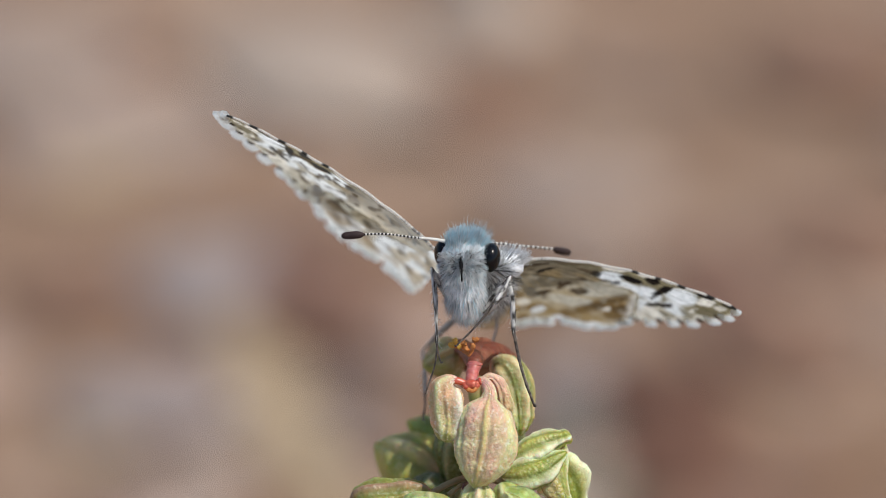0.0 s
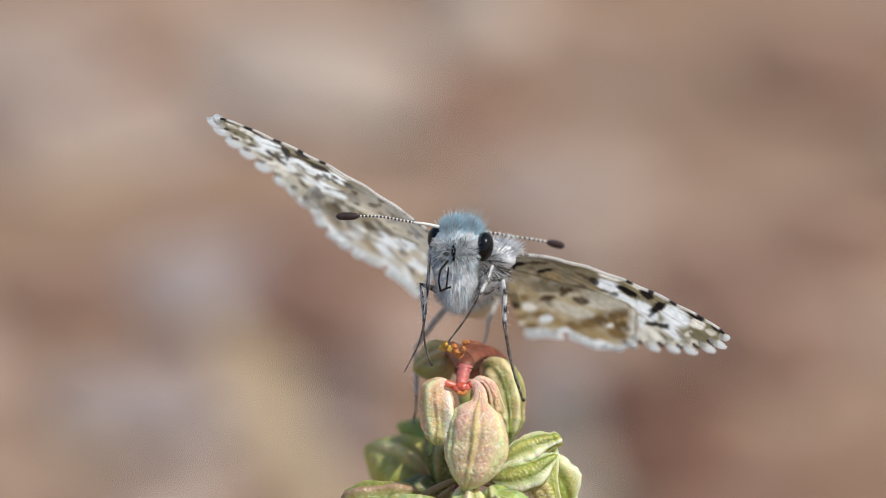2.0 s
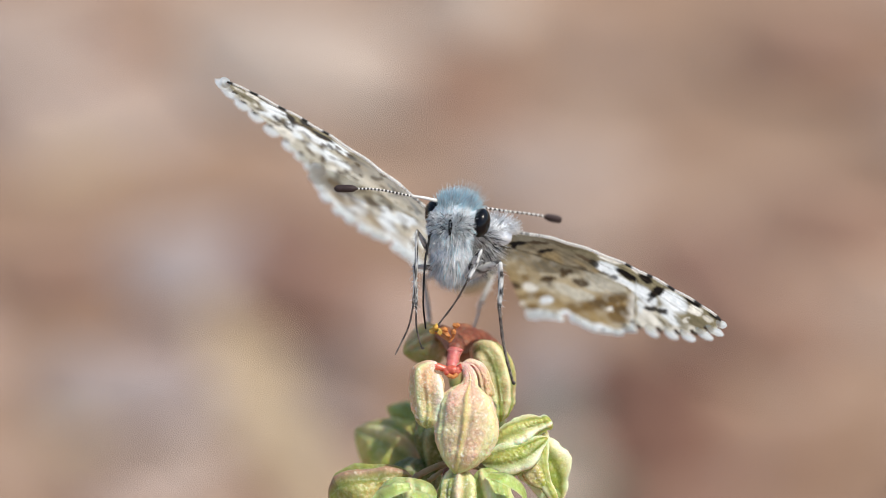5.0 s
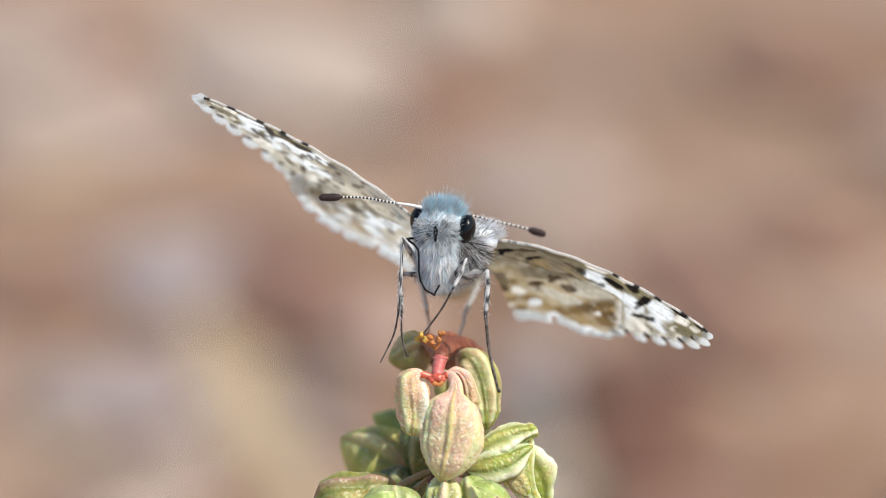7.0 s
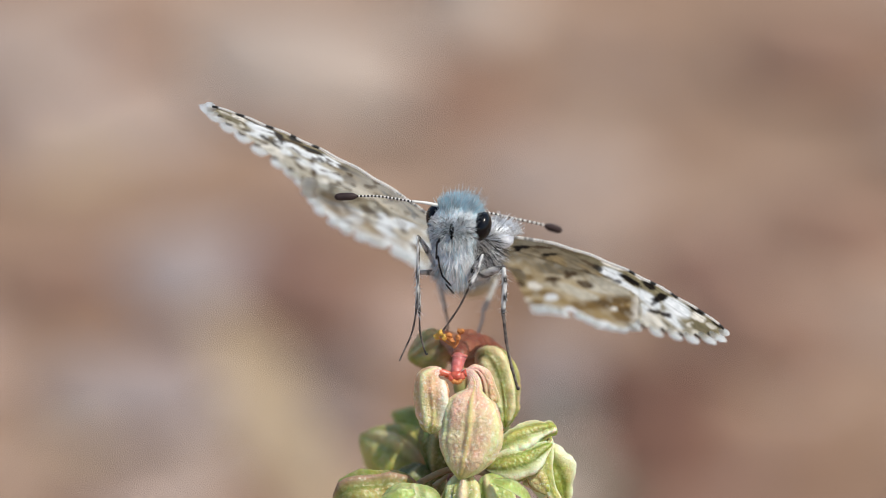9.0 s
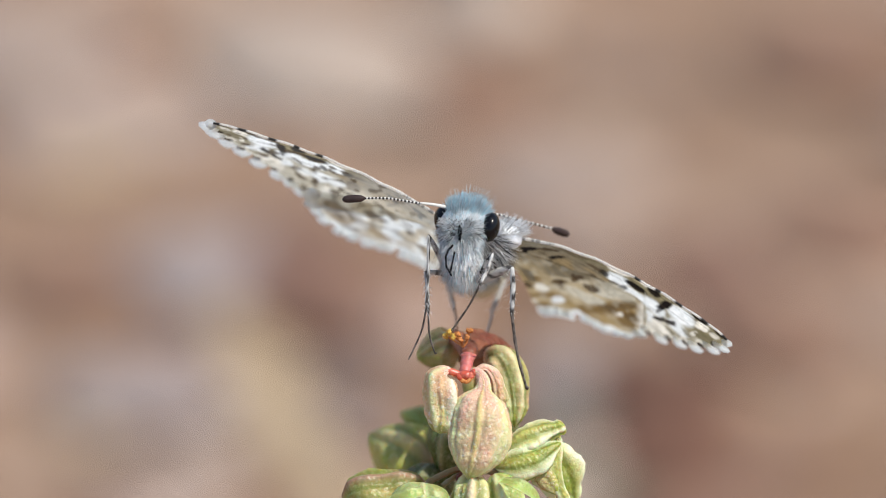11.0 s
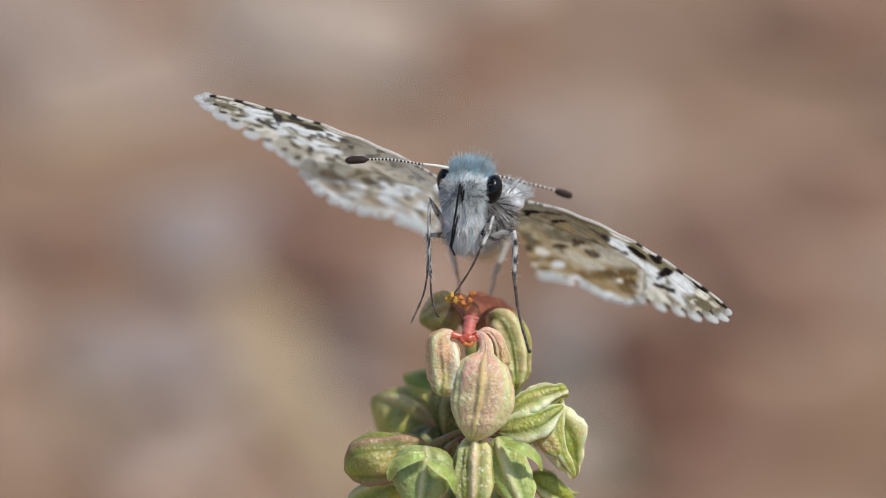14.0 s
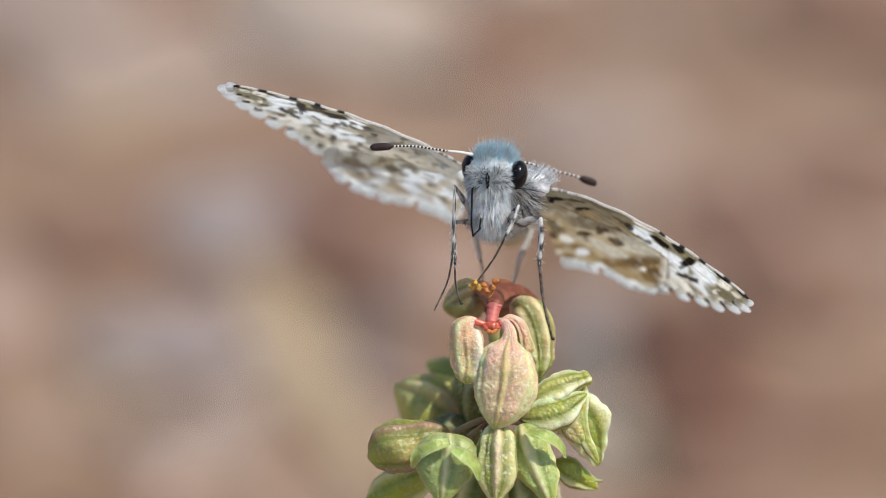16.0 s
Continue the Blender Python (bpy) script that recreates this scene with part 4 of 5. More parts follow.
HIND_PALE = [
    (1.87, 6.52, 0.62, 0.45, 101, W_CREAM, 1.00),
    (3.80, 5.66, 0.63, 0.58, 115, W_PALE, 0.95),
    (4.74, 5.67, 1.07, 0.75, 153, W_PALE, 1.00),
    (5.75, 3.89, 0.87, 0.61, 134, W_PALE, 0.95),
    (6.84, 3.38, 0.79, 0.47, 142, W_PALE, 0.70),
    (2.82, 7.89, 0.69, 0.35, 111, W_WHITE, 1.00),
    (6.69, 6.17, 0.43, 0.17, 109, W_CREAM, 0.95),
    (1.40, 8.86, 0.45, 0.23, 120, W_CREAM, 0.70),
    (7.73, 4.46, 0.48, 0.26, 103, W_TAN, 0.60),
    (5.17, 9.05, 0.38, 0.25, 116, W_CREAM, 0.50),
    (6.25, 8.39, 0.54, 0.26, 135, W_TAN, 0.70),
]
HIND_DARKS = [
    (2.85, 4.97, 0.62, 0.35, 139, W_BROWN, 1.00),
    (2.94, 5.32, 0.57, 0.17, -97, W_BROWN, 1.00),
    (3.87, 3.79, 0.74, 0.19, 119, W_BROWN, 1.00),
    (3.69, 3.80, 0.62, 0.12, -95, W_BROWN, 1.00),
    (0.94, 6.79, 0.51, 0.41, 131, W_BROWN, 1.00),
    (4.81, 4.13, 0.62, 0.42, 138, W_BROWN, 0.94),
    (6.97, 4.43, 1.29, 0.48, 126, W_BROWN, 0.47),
    (5.93, 6.07, 0.74, 0.48, 132, W_BROWN, 0.62),
    (7.49, 5.65, 0.80, 0.49, 121, W_BROWN, 0.56),
    (1.63, 5.42, 0.43, 0.33, 145, W_OCHRE, 0.75),
]
FORE_MARKS = FORE_TINTS + FORE_REAR + FORE_WHITE + FORE_WHITE_MORE + FORE_BARS + FORE_STREAKS
HIND_MARKS = HIND_TINTS + HIND_OCHRE + HIND_PALE + HIND_DARKS
FRONT_CHECKS = ((7.59, 0.26), (8.93, 0.22), (10.33, 0.30), (12.07, 0.32), (13.46, 0.22))
FORE_VEINS = ((13.7, 0.9), (13.3, 2.4), (12.1, 4.4), (11.1, 5.5), (9.9, 6.5), (8.6, 7.6))
HIND_VEINS = ((8.3, 5.2), (7.6, 8.4), (6.2, 9.2), (4.9, 9.4), (3.4, 9.6), (2.0, 10.6))


def marked(c, a, b, marks):
    wob_a = a + 0.09 * noise.noise(Vector((a * 1.9, b * 1.9, 2.0))) + 0.07 * noise.noise(Vector((a * 6, b * 6, 3.0)))
    wob_b = b + 0.13 * noise.noise(Vector((a * 1.9, b * 1.9, 9.0))) + 0.10 * noise.noise(Vector((a * 6, b * 6, 8.0)))
    for ma, mb, ra, rb, slant, colour, force in marks:
        da, db = wob_a - ma, wob_b - mb
        if abs(da) > ra * 1.4 or abs(db) > ra * 1.4:
            continue
        cs, sn = math.cos(radians(slant)), math.sin(radians(slant))
        d = math.hypot((da * cs + db * sn) / ra, (-da * sn + db * cs) / rb)
        if d < 1.35:
            c = mixed(c, colour, force * (1 - smooth_step(0.72, 1.22, d)))
    return c


def veined(c, a, b, ends, tint, force):
    for va, vb in ends:
        n = math.hypot(va, vb)
        d = abs(a * vb - b * va) / n
        along = (a * va + b * vb) / n
        if along > 2.0 and d < 0.08:
            c = mixed(c, tint, force * (1 - d / 0.08))
    return c


def wing_colour(a, b, lo, hi, fore):
    edge = hi - b
    if fore:
        # root zone: its own brown with the body's shadow painted in
        c = mixed(W_BASE, mixed(W_TAN, W_PALE, 0.4), smooth_step(1.7, 4.2, b))
        c = mixed(c, W_OLIVE * 1.5, smooth_step(4.8, 7.0, a))
        c = mixed(c, W_PALE * 0.9, smooth_step(2.8, 4.2, b) * smooth_step(3.0, 4.5, a))
        c = c * (1 + 0.25 * noise.noise(Vector((a * 0.9, b * 1.1, 3))))
        c = mixed(c, W_OCHRE2 * 0.8, 0.75 * smooth_step(0.0, 0.3, noise.noise(Vector((a * 0.8, b * 1.1, 63)))) * smooth_step(1.0, 2.2, b) * smooth_step(7.0, 5.5, a))
        c = marked(c, a, b, FORE_MARKS)
        c = veined(c, a, b, FORE_VEINS, W_BROWN, 0.6)
        front = 1 - smooth_step(0.10, 0.24, b - lo)
        dark = max(smooth_step(w, w * 0.6, abs(a - at)) for at, w in FRONT_CHECKS)
        c = mixed(c, mixed(W_CREAM * 1.1, W_DARK, dark), front * 0.9)
        c = mixed(c, W_CREAM, 0.5 * smooth_step(0.5, 0.15, edge) * smooth_step(5.0, 7.0, a))
    else:
        c = mixed(W_TAN, W_PALE, 0.35 + 0.4 * noise.noise(Vector((a * 0.8, b * 0.9, 13))))
        # same painted darkening towards the hindwing's front and root
        c = mixed(W_BASE * 0.8, c, smooth_step(1.7, 4.6, b + 0.5 * noise.noise(Vector((a * 1.2, b, 21)))))
        c = marked(c, a, b, HIND_MARKS)
        c = mixed(c, W_PALE, 0.30 * smooth_step(0.05, 0.45, noise.noise(Vector((a * 1.8, b * 1.5, 31)))))
        c = veined(c, a, b, HIND_VEINS, W_OCHRE2, 0.55)
        c = mixed(c, W_CREAM, 0.8 * smooth_step(0.75, 0.3, 8.4 - a + 0.2 * noise.noise(Vector((a * 2, b * 2, 41)))) * smooth_step(2.5, 3.1, b))
        c = mixed(c, W_WHITE, smooth_step(0.75, 0.30, edge + 0.3 * noise.noise(Vector((a * 1.3, b * 1.3, 77)))) * smooth_step(1.4, 2.0, a))
    g = 1 + 0.20 * noise.noise(Vector((a * 3, b * 3, 1))) + 0.20 * noise.noise(Vector((a * 11, b * 11, 5)))
    return c * g


FORE_LO = ([0, 1.5, 7, 12, 13.3, 13.75], [0.0, -0.12, -0.16, -0.14, -0.05, 0.25])
FORE_HI = ([0, 1.5, 3.0, 5.6, 6.2, 7.87, 9.31, 10.54, 11.6, 12.64, 13.25, 13.6, 13.75], [2.4, 4.6, 6.2, 8.3, 8.75, 7.55, 6.45, 5.45, 4.55, 3.15, 1.9, 0.9, 0.45])
HIND_LO = ([0, 1.0, 2.6, 3.3, 5.0, 6.5, 7.6, 8.2, 8.4], [1.6, 2.1, 2.6, 2.75, 2.65, 2.55, 2.6, 3.1, 4.6])
HIND_HI = ([0, 0.55, 1.05, 1.4, 1.9, 2.5, 3.4, 3.8, 4.15, 4.8, 5.7, 6.2, 6.9, 7.8, 8.2, 8.4], [3.6, 5.6, 7.6, 9.3, 10.3, 9.8, 9.35, 8.85, 8.55, 9.15, 9.65, 9.0, 8.8, 8.35, 7.3, 5.6])


def wing(root, along, across, arch, skew, twist, fore, tuck=9.0, backlit=0.0):
    """One wing as a membrane, hinged at its root, arched along and twisted towards its tip; tuck: how far a forewing
    reaches over the hindwing; backlit: how far its colours are painted paler for sunlight coming through, with fuller
    tufts.
    """
    a_v, b_v = Vector(along), Vector(across)
    n_v = a_v.cross(b_v).normalized()
    if n_v.z < 0:
        n_v = -n_v
    lo_t, hi_t = (FORE_LO, FORE_HI) if fore else (HIND_LO, HIND_HI)
    a_max = lo_t[0][-1]
    ns, nt = (260, 110) if fore else (170, 130)

    def place(a, b, lift=0.0):
        f = min(1.2, max(1e-6, a / 13.8))
        g = f ** skew
        bend = arch * 4 * g * (1 - g) * (1 - 0.03 * b) - 0.003 * (b - 4) ** 2
        turn = radians(twist * (f - 0.5))
        ripple = 0.05 * noise.noise(Vector((a * 0.9, b * 0.9, 6 if fore else 16)))
        if not fore:
            ripple -= 0.02 + (0.12 + 0.06 * math.sin(b * 0.6 + a * 2.2)) * smooth_step(0.0, 1.6, b - np.interp(a, *HIND_LO)) * smooth_step(8.4, 6.8, a)
        return a_v * a + b_v * (b * math.cos(turn)) + n_v * (bend + b * math.sin(turn) + ripple + lift)

    verts, cols = [], []
    for i in range(ns):
        a = a_max * i / (ns - 1)
        lo, hi = np.interp(a, *lo_t), np.interp(a, *hi_t)
        if fore:
            hi = min(hi, np.interp(a, *HIND_LO) + tuck + 9 * smooth_step(8.05, 8.35, a))
        for j in range(nt):
            b = lo + (hi - lo) * j / (nt - 1)
            verts.append(place(a, b))
            c = wing_colour(a, b, lo, hi, fore)
            # brightness of transmitted sunlight, painted into the scale colours
            paled = smooth_step(4.0, 6.6, a + 0.25 * (b - 5)) * (0.8 + 0.4 * noise.noise(Vector((a * 1.4, b * 1.4, 51))))
            paled = max(paled * 0.75, 0.5, 1.1 * smooth_step(1.5, 0.7, hi - b)) if not fore else 0.06 + 0.30 * smooth_step(6.5, 3.5, a)
            c = mixed(c, W_WHITE if hi - b < 1.5 else mixed(W_CREAM, W_WHITE, 0.4), min(1.0, backlit * paled))
            if backlit:
                fleck = smooth_step(0.16, 0.34, noise.noise(Vector((a * 1.5, b * 1.1, 81)))) * smooth_step(0.5, 1.0, hi - b)
                if not fore:
                    c = mixed(c, W_WHITE, 0.9 * smooth_step(-0.12, 0.15, noise.noise(Vector((a * 0.9, b * 0.7, 91)))))
                    c = mixed(c, marked(c, a, b, HIND_OCHRE + HIND_DARKS), 0.5)
                c = mixed(c, W_BROWN, (0.45 + 0.35 * smooth_step(2.0, 5.0, a) if fore else 0.5) * fleck)
            cols.append(c)
    ob = solid("forewing" if fore else "hindwing", verts, grid_faces(ns, nt), M_WING, butterfly,
               "white forewing underside checkered with black and brown spots" if fore else "cream hindwing underside with ochre-brown bands and white fringe",
               colours=np.clip(np.array(cols), 0.005, 0.92))
    ob.location = (Vector(root) - HOME) * MM
    if fore:
        n, line = 160, []
        for i in range(n):
            a = 13.6 * i / (n - 1)
            line.append(place(a, float(np.interp(a, *lo_t)) - 0.02, 0.01))
        v, f = tube_data(line, [0.088 - 0.03 * i / (n - 1) for i in range(n)], 8)
        cc = []
        for i in range(n):
            a = 13.6 * i / (n - 1)
            dark = max(smooth_step(w, w * 0.6, abs(a - at)) for at, w in FRONT_CHECKS)
            dark = max(dark, 0.6 * smooth_step(0.02, 0.2, noise.noise(Vector((a * 9.0, 0.5, 0)))) * smooth_step(3.4, 2.2, a))
            cc += [mixed(np.array((0.90, 0.88, 0.84)), W_DARK, 0.95 * dark)] * 8
        solid("front_vein", v, f, M_HAIR, ob, "cream front edge with dark checks", colours=np.clip(np.array(cc), 0.01, 0.9))
        stops = [(13.70, 0.55), (13.25, 2.1), (12.60, 3.45), (11.58, 4.95), (10.52, 5.85), (9.30, 6.75), (7.95, 7.55), (7.0, 7.95), (6.1, 8.6)][:9 if tuck > 5 else 7]
        size = (0.62, 0.54 if backlit else 0.46)
    else:
        stops = [(8.25, 6.6), (8.0, 7.7), (7.3, 8.55), (6.6, 8.85), (5.85, 9.45), (5.25, 9.40), (4.65, 9.0), (3.55, 9.25), (2.95, 9.6), (2.40, 9.95), (1.95, 10.3)]
        stops = [(8.0, 3.3), (8.3, 4.2), (8.4, 5.4)] + stops if backlit else stops
        size = (0.50, 0.50)
    for k, (a, b) in enumerate(stops):
        near, far = stops[max(k - 1, 0)], stops[min(k + 1, len(stops) - 1)]
        t2 = (Vector(far) - Vector(near)).normalized()
        o2 = Vector((-t2.y, t2.x))
        if o2.dot(Vector((0.6, 0.8))) < 0:
            o2 = -o2
        o2 = (o2 + Vector((0.15, 0.25))).normalized() if fore and k else o2
        t2 = Vector((-o2.y, o2.x))
        outv, tanv = a_v * o2.x + b_v * o2.y, a_v * t2.x + b_v * t2.y
        v, f = ball_data((0, 0, 0), (1, 1, 1), 12, 26)
        c = place(a, b) + outv * (0.30 * backlit if k or not fore else -0.05)
        slim = 0.55 if not fore and not backlit and a > 5 else 1.0
        reach = size[0] * slim * (0.55 if fore and k == 0 else 1.0) * (1 + 0.15 * noise.noise(Vector((k * 1.7, 3, 0))))
        vs = []
        for p in v:
            swell = 0.78 + 0.34 * p[0]
            strand = 1 + (0.10 * math.sin(p[1] * 14 + k) + 0.12 * noise.noise(Vector((p[1] * 7, k, 3)))) * max(0.0, p[0])
            vs.append(c + outv * (p[0] * reach * strand) + tanv * (p[1] * size[1] * swell) + n_v * (p[2] * (0.15 + 0.1 * backlit) * (1 + 0.2 * math.sin(p[1] * 17))))
        solid("fringe_tuft", vs, f, M_TUFT, ob)
        if fore and 0 < k < len(stops) - 1:
            a, b = (a + far[0]) / 2, (b + far[1]) / 2
            v, f = ball_data((0, 0, 0), (1, 1, 1), 8, 10)
            c = place(a - 0.1, b - 0.25)
            solid("dark_tuft", [c + outv * (p[0] * 0.30) + tanv * (p[1] * 0.17) + n_v * (p[2] * 0.09) for p in v], f, M_TUFT_DARK, ob)
    return ob


# the left pair is coloured paler, as if the sun shone through it
wings = [wing((0.733, -0.40, 3.857), (-0.8941, -0.2161, 0.3131), (-0.2791, 0.9496, -0.1398), 0.584, 0.896, 6.2, True, backlit=0.8),
         wing((1.028, -0.40, 4.157), (-0.9509, 0.1439, 0.1387), (0.1019, 0.9524, -0.2860), 0.444, 0.761, 5.7, False, backlit=0.7),
         wing((4.533, -0.20, 2.733), (0.8202, -0.1583, -0.4283), (0.0102, 0.9434, -0.3303), 0.976, 0.795, 0.0, True, 0.12),
         wing((4.533, -0.20, 2.733), (0.8202, -0.1583, -0.4283), (0.0102, 0.9434, -0.3303), 0.976, 0.795, 0.0, False)]

# ---- the insect's moves ----
# seconds, drift to the right and up in millimetres, lean in degrees
BODY_PATH = [(0.0, -0.36, -1.38, -4.7), (0.5, -0.26, -1.1, -5.2), (1.0, -0.23, -0.86, -2.8), (1.5, -0.29, -0.68, -1.5), (2.0, -0.2, -0.56, -0.5), (2.5, -0.17, -0.24, 1.0), (3.0, 0.0, -0.11, 2.0), (3.5, -0.02, -0.09, 1.6), (5.8, 0.23, -0.14, 2.6), (6.0, 0.21, -0.11, 2.5), (6.5, 0.21, -0.09, 0.8), (7.0, 0.15, -0.05, 1.4), (7.5, 0.09, -0.02, 1.0), (8.0, 0.09, -0.08, 1.4), (8.5, 0.02, -0.02, 1.2), (11.0, -0.06, -0.14, 0.0), (11.5, -0.05, -0.08, 0.1), (12.0, 0.02, -0.06, -0.6), (12.5, -0.03, -0.06, 1.4), (13.0, 0.05, -0.08, 1.2), (13.5, -0.05, -0.03, 1.2), (14.0, -0.05, -0.05, 1.2), (14.5, 0.0, -0.0, 0.0), (15.0, 0.0, -0.02, 0.1), (15.5, 0.0, -0.05, 1.2), (16.0, 0.03, -0.0, 0.0)]
# seconds, turns of each wing in degrees, slip of its hinge in millimetres
FLAP_FORE_A = [(0, 0.6, 18.6, -2.7, -0.15, 0.28), (0.5, -0.1, 17.5, -2.6, -0.04, 0.24), (1, -0.4, 17.4, -4.5, 0.14, 0.10), (1.5, -1.4, 12.1, -3.9, 0.24, 0.04), (2, -2.2, 10.3, -4.1, 0.31, -0.00), (2.5, -3.7, 8.6, -5.2, 0.39, -0.19), (3, -3.9, 11.3, -6.3, 0.44, -0.31), (3.5, -4.3, 8.5, -4.9, 0.45, -0.21), (6, 0.6, 13.6, -6.7, 0.34, -0.23), (6.5, -0.0, 12.5, -6.0, 0.34, -0.12), (7, -0.0, 10.0, -5.8, 0.27, -0.15), (7.5, -0.2, 8.5, -5.1, 0.23, -0.12), (8, 0.2, 7.1, -4.5, 0.22, -0.10), (8.5, -0.5, 7.4, -5.1, 0.20, -0.10), (11, 0.0, 3.6, -2.6, 0.20, 0.04), (11.5, -0.1, 2.5, -1.9, 0.17, -0.02), (12, -0.2, 2.2, -1.9, 0.12, 0.05), (12.5, -0.6, 0.3, -1.6, 0.09, -0.03), (13, -0.4, 0.7, -1.2, 0.06, 0.01), (13.5, -0.5, 0.2, -1.5, 0.03, -0.01), (14, -0.3, -0.5, -0.6, 0.04, 0.01), (14.5, -0.8, 0.6, -0.6, 0.01, 0.01), (15, -0.9, 0.1, -0.3, -0.01, 0.03), (15.5, -0.4, -1.0, 0.1, -0.01, 0.00), (16, 0.0, 0.0, 0.0, 0.00, 0.00)]
FLAP_HIND_A = [(0, 2.3, 24.4, -0.2, 0.04, -0.03), (0.5, 1.4, 23.8, -0.1, 0.14, -0.13), (1, 0.9, 23.8, -2.4, 0.28, -0.25), (1.5, -0.2, 18.4, -1.9, 0.33, -0.28), (2, -1.1, 16.8, -2.1, 0.37, -0.31), (2.5, -2.7, 15.4, -2.8, 0.39, -0.50), (3, -3.1, 17.5, -4.2, 0.40, -0.58), (3.5, -3.5, 15.2, -2.8, 0.47, -0.54), (6, 1.0, 13.8, -5.6, 0.32, -0.21), (6.5, 0.1, 12.9, -5.7, 0.33, -0.13), (7, 0.3, 10.6, -4.8, 0.31, -0.16), (7.5, 0.1, 9.0, -4.3, 0.24, -0.13), (8, 0.4, 7.6, -3.7, 0.26, -0.12), (8.5, 0.1, 8.8, -3.5, 0.26, -0.16), (11, 0.1, 4.3, -2.7, 0.15, 0.03), (11.5, -0.0, 3.0, -2.3, 0.09, -0.01), (12, -0.3, 3.6, -1.5, 0.08, -0.03), (12.5, -0.3, 1.1, -1.1, 0.06, -0.04), (13, -0.4, 1.4, -1.1, 0.00, -0.02), (13.5, -0.4, 0.7, -1.3, 0.02, -0.03), (14, -0.3, -0.3, -0.8, 0.01, 0.00), (14.5, -0.6, 1.0, -0.5, -0.00, 0.02), (15, -0.8, 0.5, -0.3, -0.03, 0.02), (15.5, -0.3, -0.8, 0.1, -0.02, -0.00), (16, 0.0, 0.0, 0.0, 0.00, 0.00)]
FLAP_B = [(0, 1.4, -12.1, 10.2, -0.49, 0.31), (0.5, -0.5, -8.6, 8.7, -0.51, 0.27), (1, -1.0, -8.8, 6.0, -0.37, 0.28), (1.5, -2.6, -8.4, 4.0, -0.33, 0.29), (2, -3.3, -7.4, 3.2, -0.26, 0.24), (2.5, -5.5, -6.8, 2.4, -0.17, 0.20), (3, -6.7, -6.7, 1.9, -0.15, 0.17), (3.5, -6.7, -5.9, 1.7, -0.10, 0.17), (6, -1.5, -8.9, 2.0, 0.01, 0.20), (6.5, -1.1, -6.4, 1.4, 0.05, 0.12), (7, -0.9, -6.5, 1.0, 0.09, 0.07), (7.5, -0.9, -5.7, 0.8, 0.11, 0.08), (8, -0.6, -6.4, 1.1, 0.07, 0.13), (8.5, -0.2, -6.6, 1.1, 0.10, 0.07), (11, 0.3, -2.8, 0.1, 0.04, 0.06), (11.5, 0.5, -2.5, 0.2, 0.08, 0.00), (12, 0.2, -1.4, -0.2, -0.01, -0.01), (12.5, 0.1, -3.6, 0.4, 0.01, 0.05), (13, 0.1, -3.0, 0.5, -0.02, 0.10), (13.5, 0.3, -2.9, 0.9, 0.04, -0.00), (14, -0.1, -2.3, 0.6, 0.07, 0.07), (14.5, -0.1, -0.8, 0.5, -0.01, -0.00), (15, 0.1, -0.8, 0.5, -0.01, -0.01), (15.5, -0.0, -1.4, 0.0, -0.04, 0.04), (16, 0.0, 0.0, 0.0, 0.00, 0.00)]
# seconds, turn of each antenna in degrees
FEEL = [(0, 3.7, -4.5), (0.5, 3.8, -3.6), (1, 3.0, -3.7), (1.5, 2.4, -5.1), (2, 2.5, -5.8), (2.5, 2.6, -9.7), (3, 3.4, -11.5), (3.5, 2.3, -11.8), (5.8, 0.6, -5.6), (6, 0.9, -4.1), (6.5, 0.2, -2.4), (7, 0.3, -3.4), (7.5, 0.4, -2.6), (8, -0.1, -3.7), (8.5, -0.2, -4.0), (11, 0.4, -0.9), (11.5, -0.1, -0.2), (12, 0.1, 0.7), (12.5, -1.0, -1.6), (13, -0.1, -3.2), (13.5, -0.4, -3.2), (14, -0.8, -2.4), (14.5, 0.0, 0.0), (15, 0.2, -0.1), (15.5, -1.2, -1.5), (16, 0.3, -0.2)]
TIMES = [r[0] for r in BODY_PATH]


def at_time(rows, t):
    return [float(np.interp(t, [r[0] for r in rows], [r[k] for r in rows])) for k in range(1, len(rows[0]))]


def body_local(t):
    dx, dz, lean = at_time(BODY_PATH, t)
    return Matrix.Translation((HOME + Vector((dx, 0, dz))) * MM) @ pose(0, 0, 0, 0, lean, 0)


def body_pose(t):
    return SUBJECT @ body_local(t)


LEGS = []


def leg_colours(n, ring, seed):
    """Grey scales with dark blotches towards the joints."""
    out = []
    for i in range(n):
        for k in range(ring):
            a = 2 * math.pi * k / ring
            q = noise.noise(Vector((i * 0.42, math.cos(a) * 0.9, math.sin(a) * 0.9 + seed)))
            dark = max(smooth_step(0.02, 0.25, q), 0.9 * (i >= n - 2))
            out.append(mixed(np.array((0.58, 0.57, 0.55)), np.array((0.035, 0.03, 0.028)), dark))
    return np.array(out)


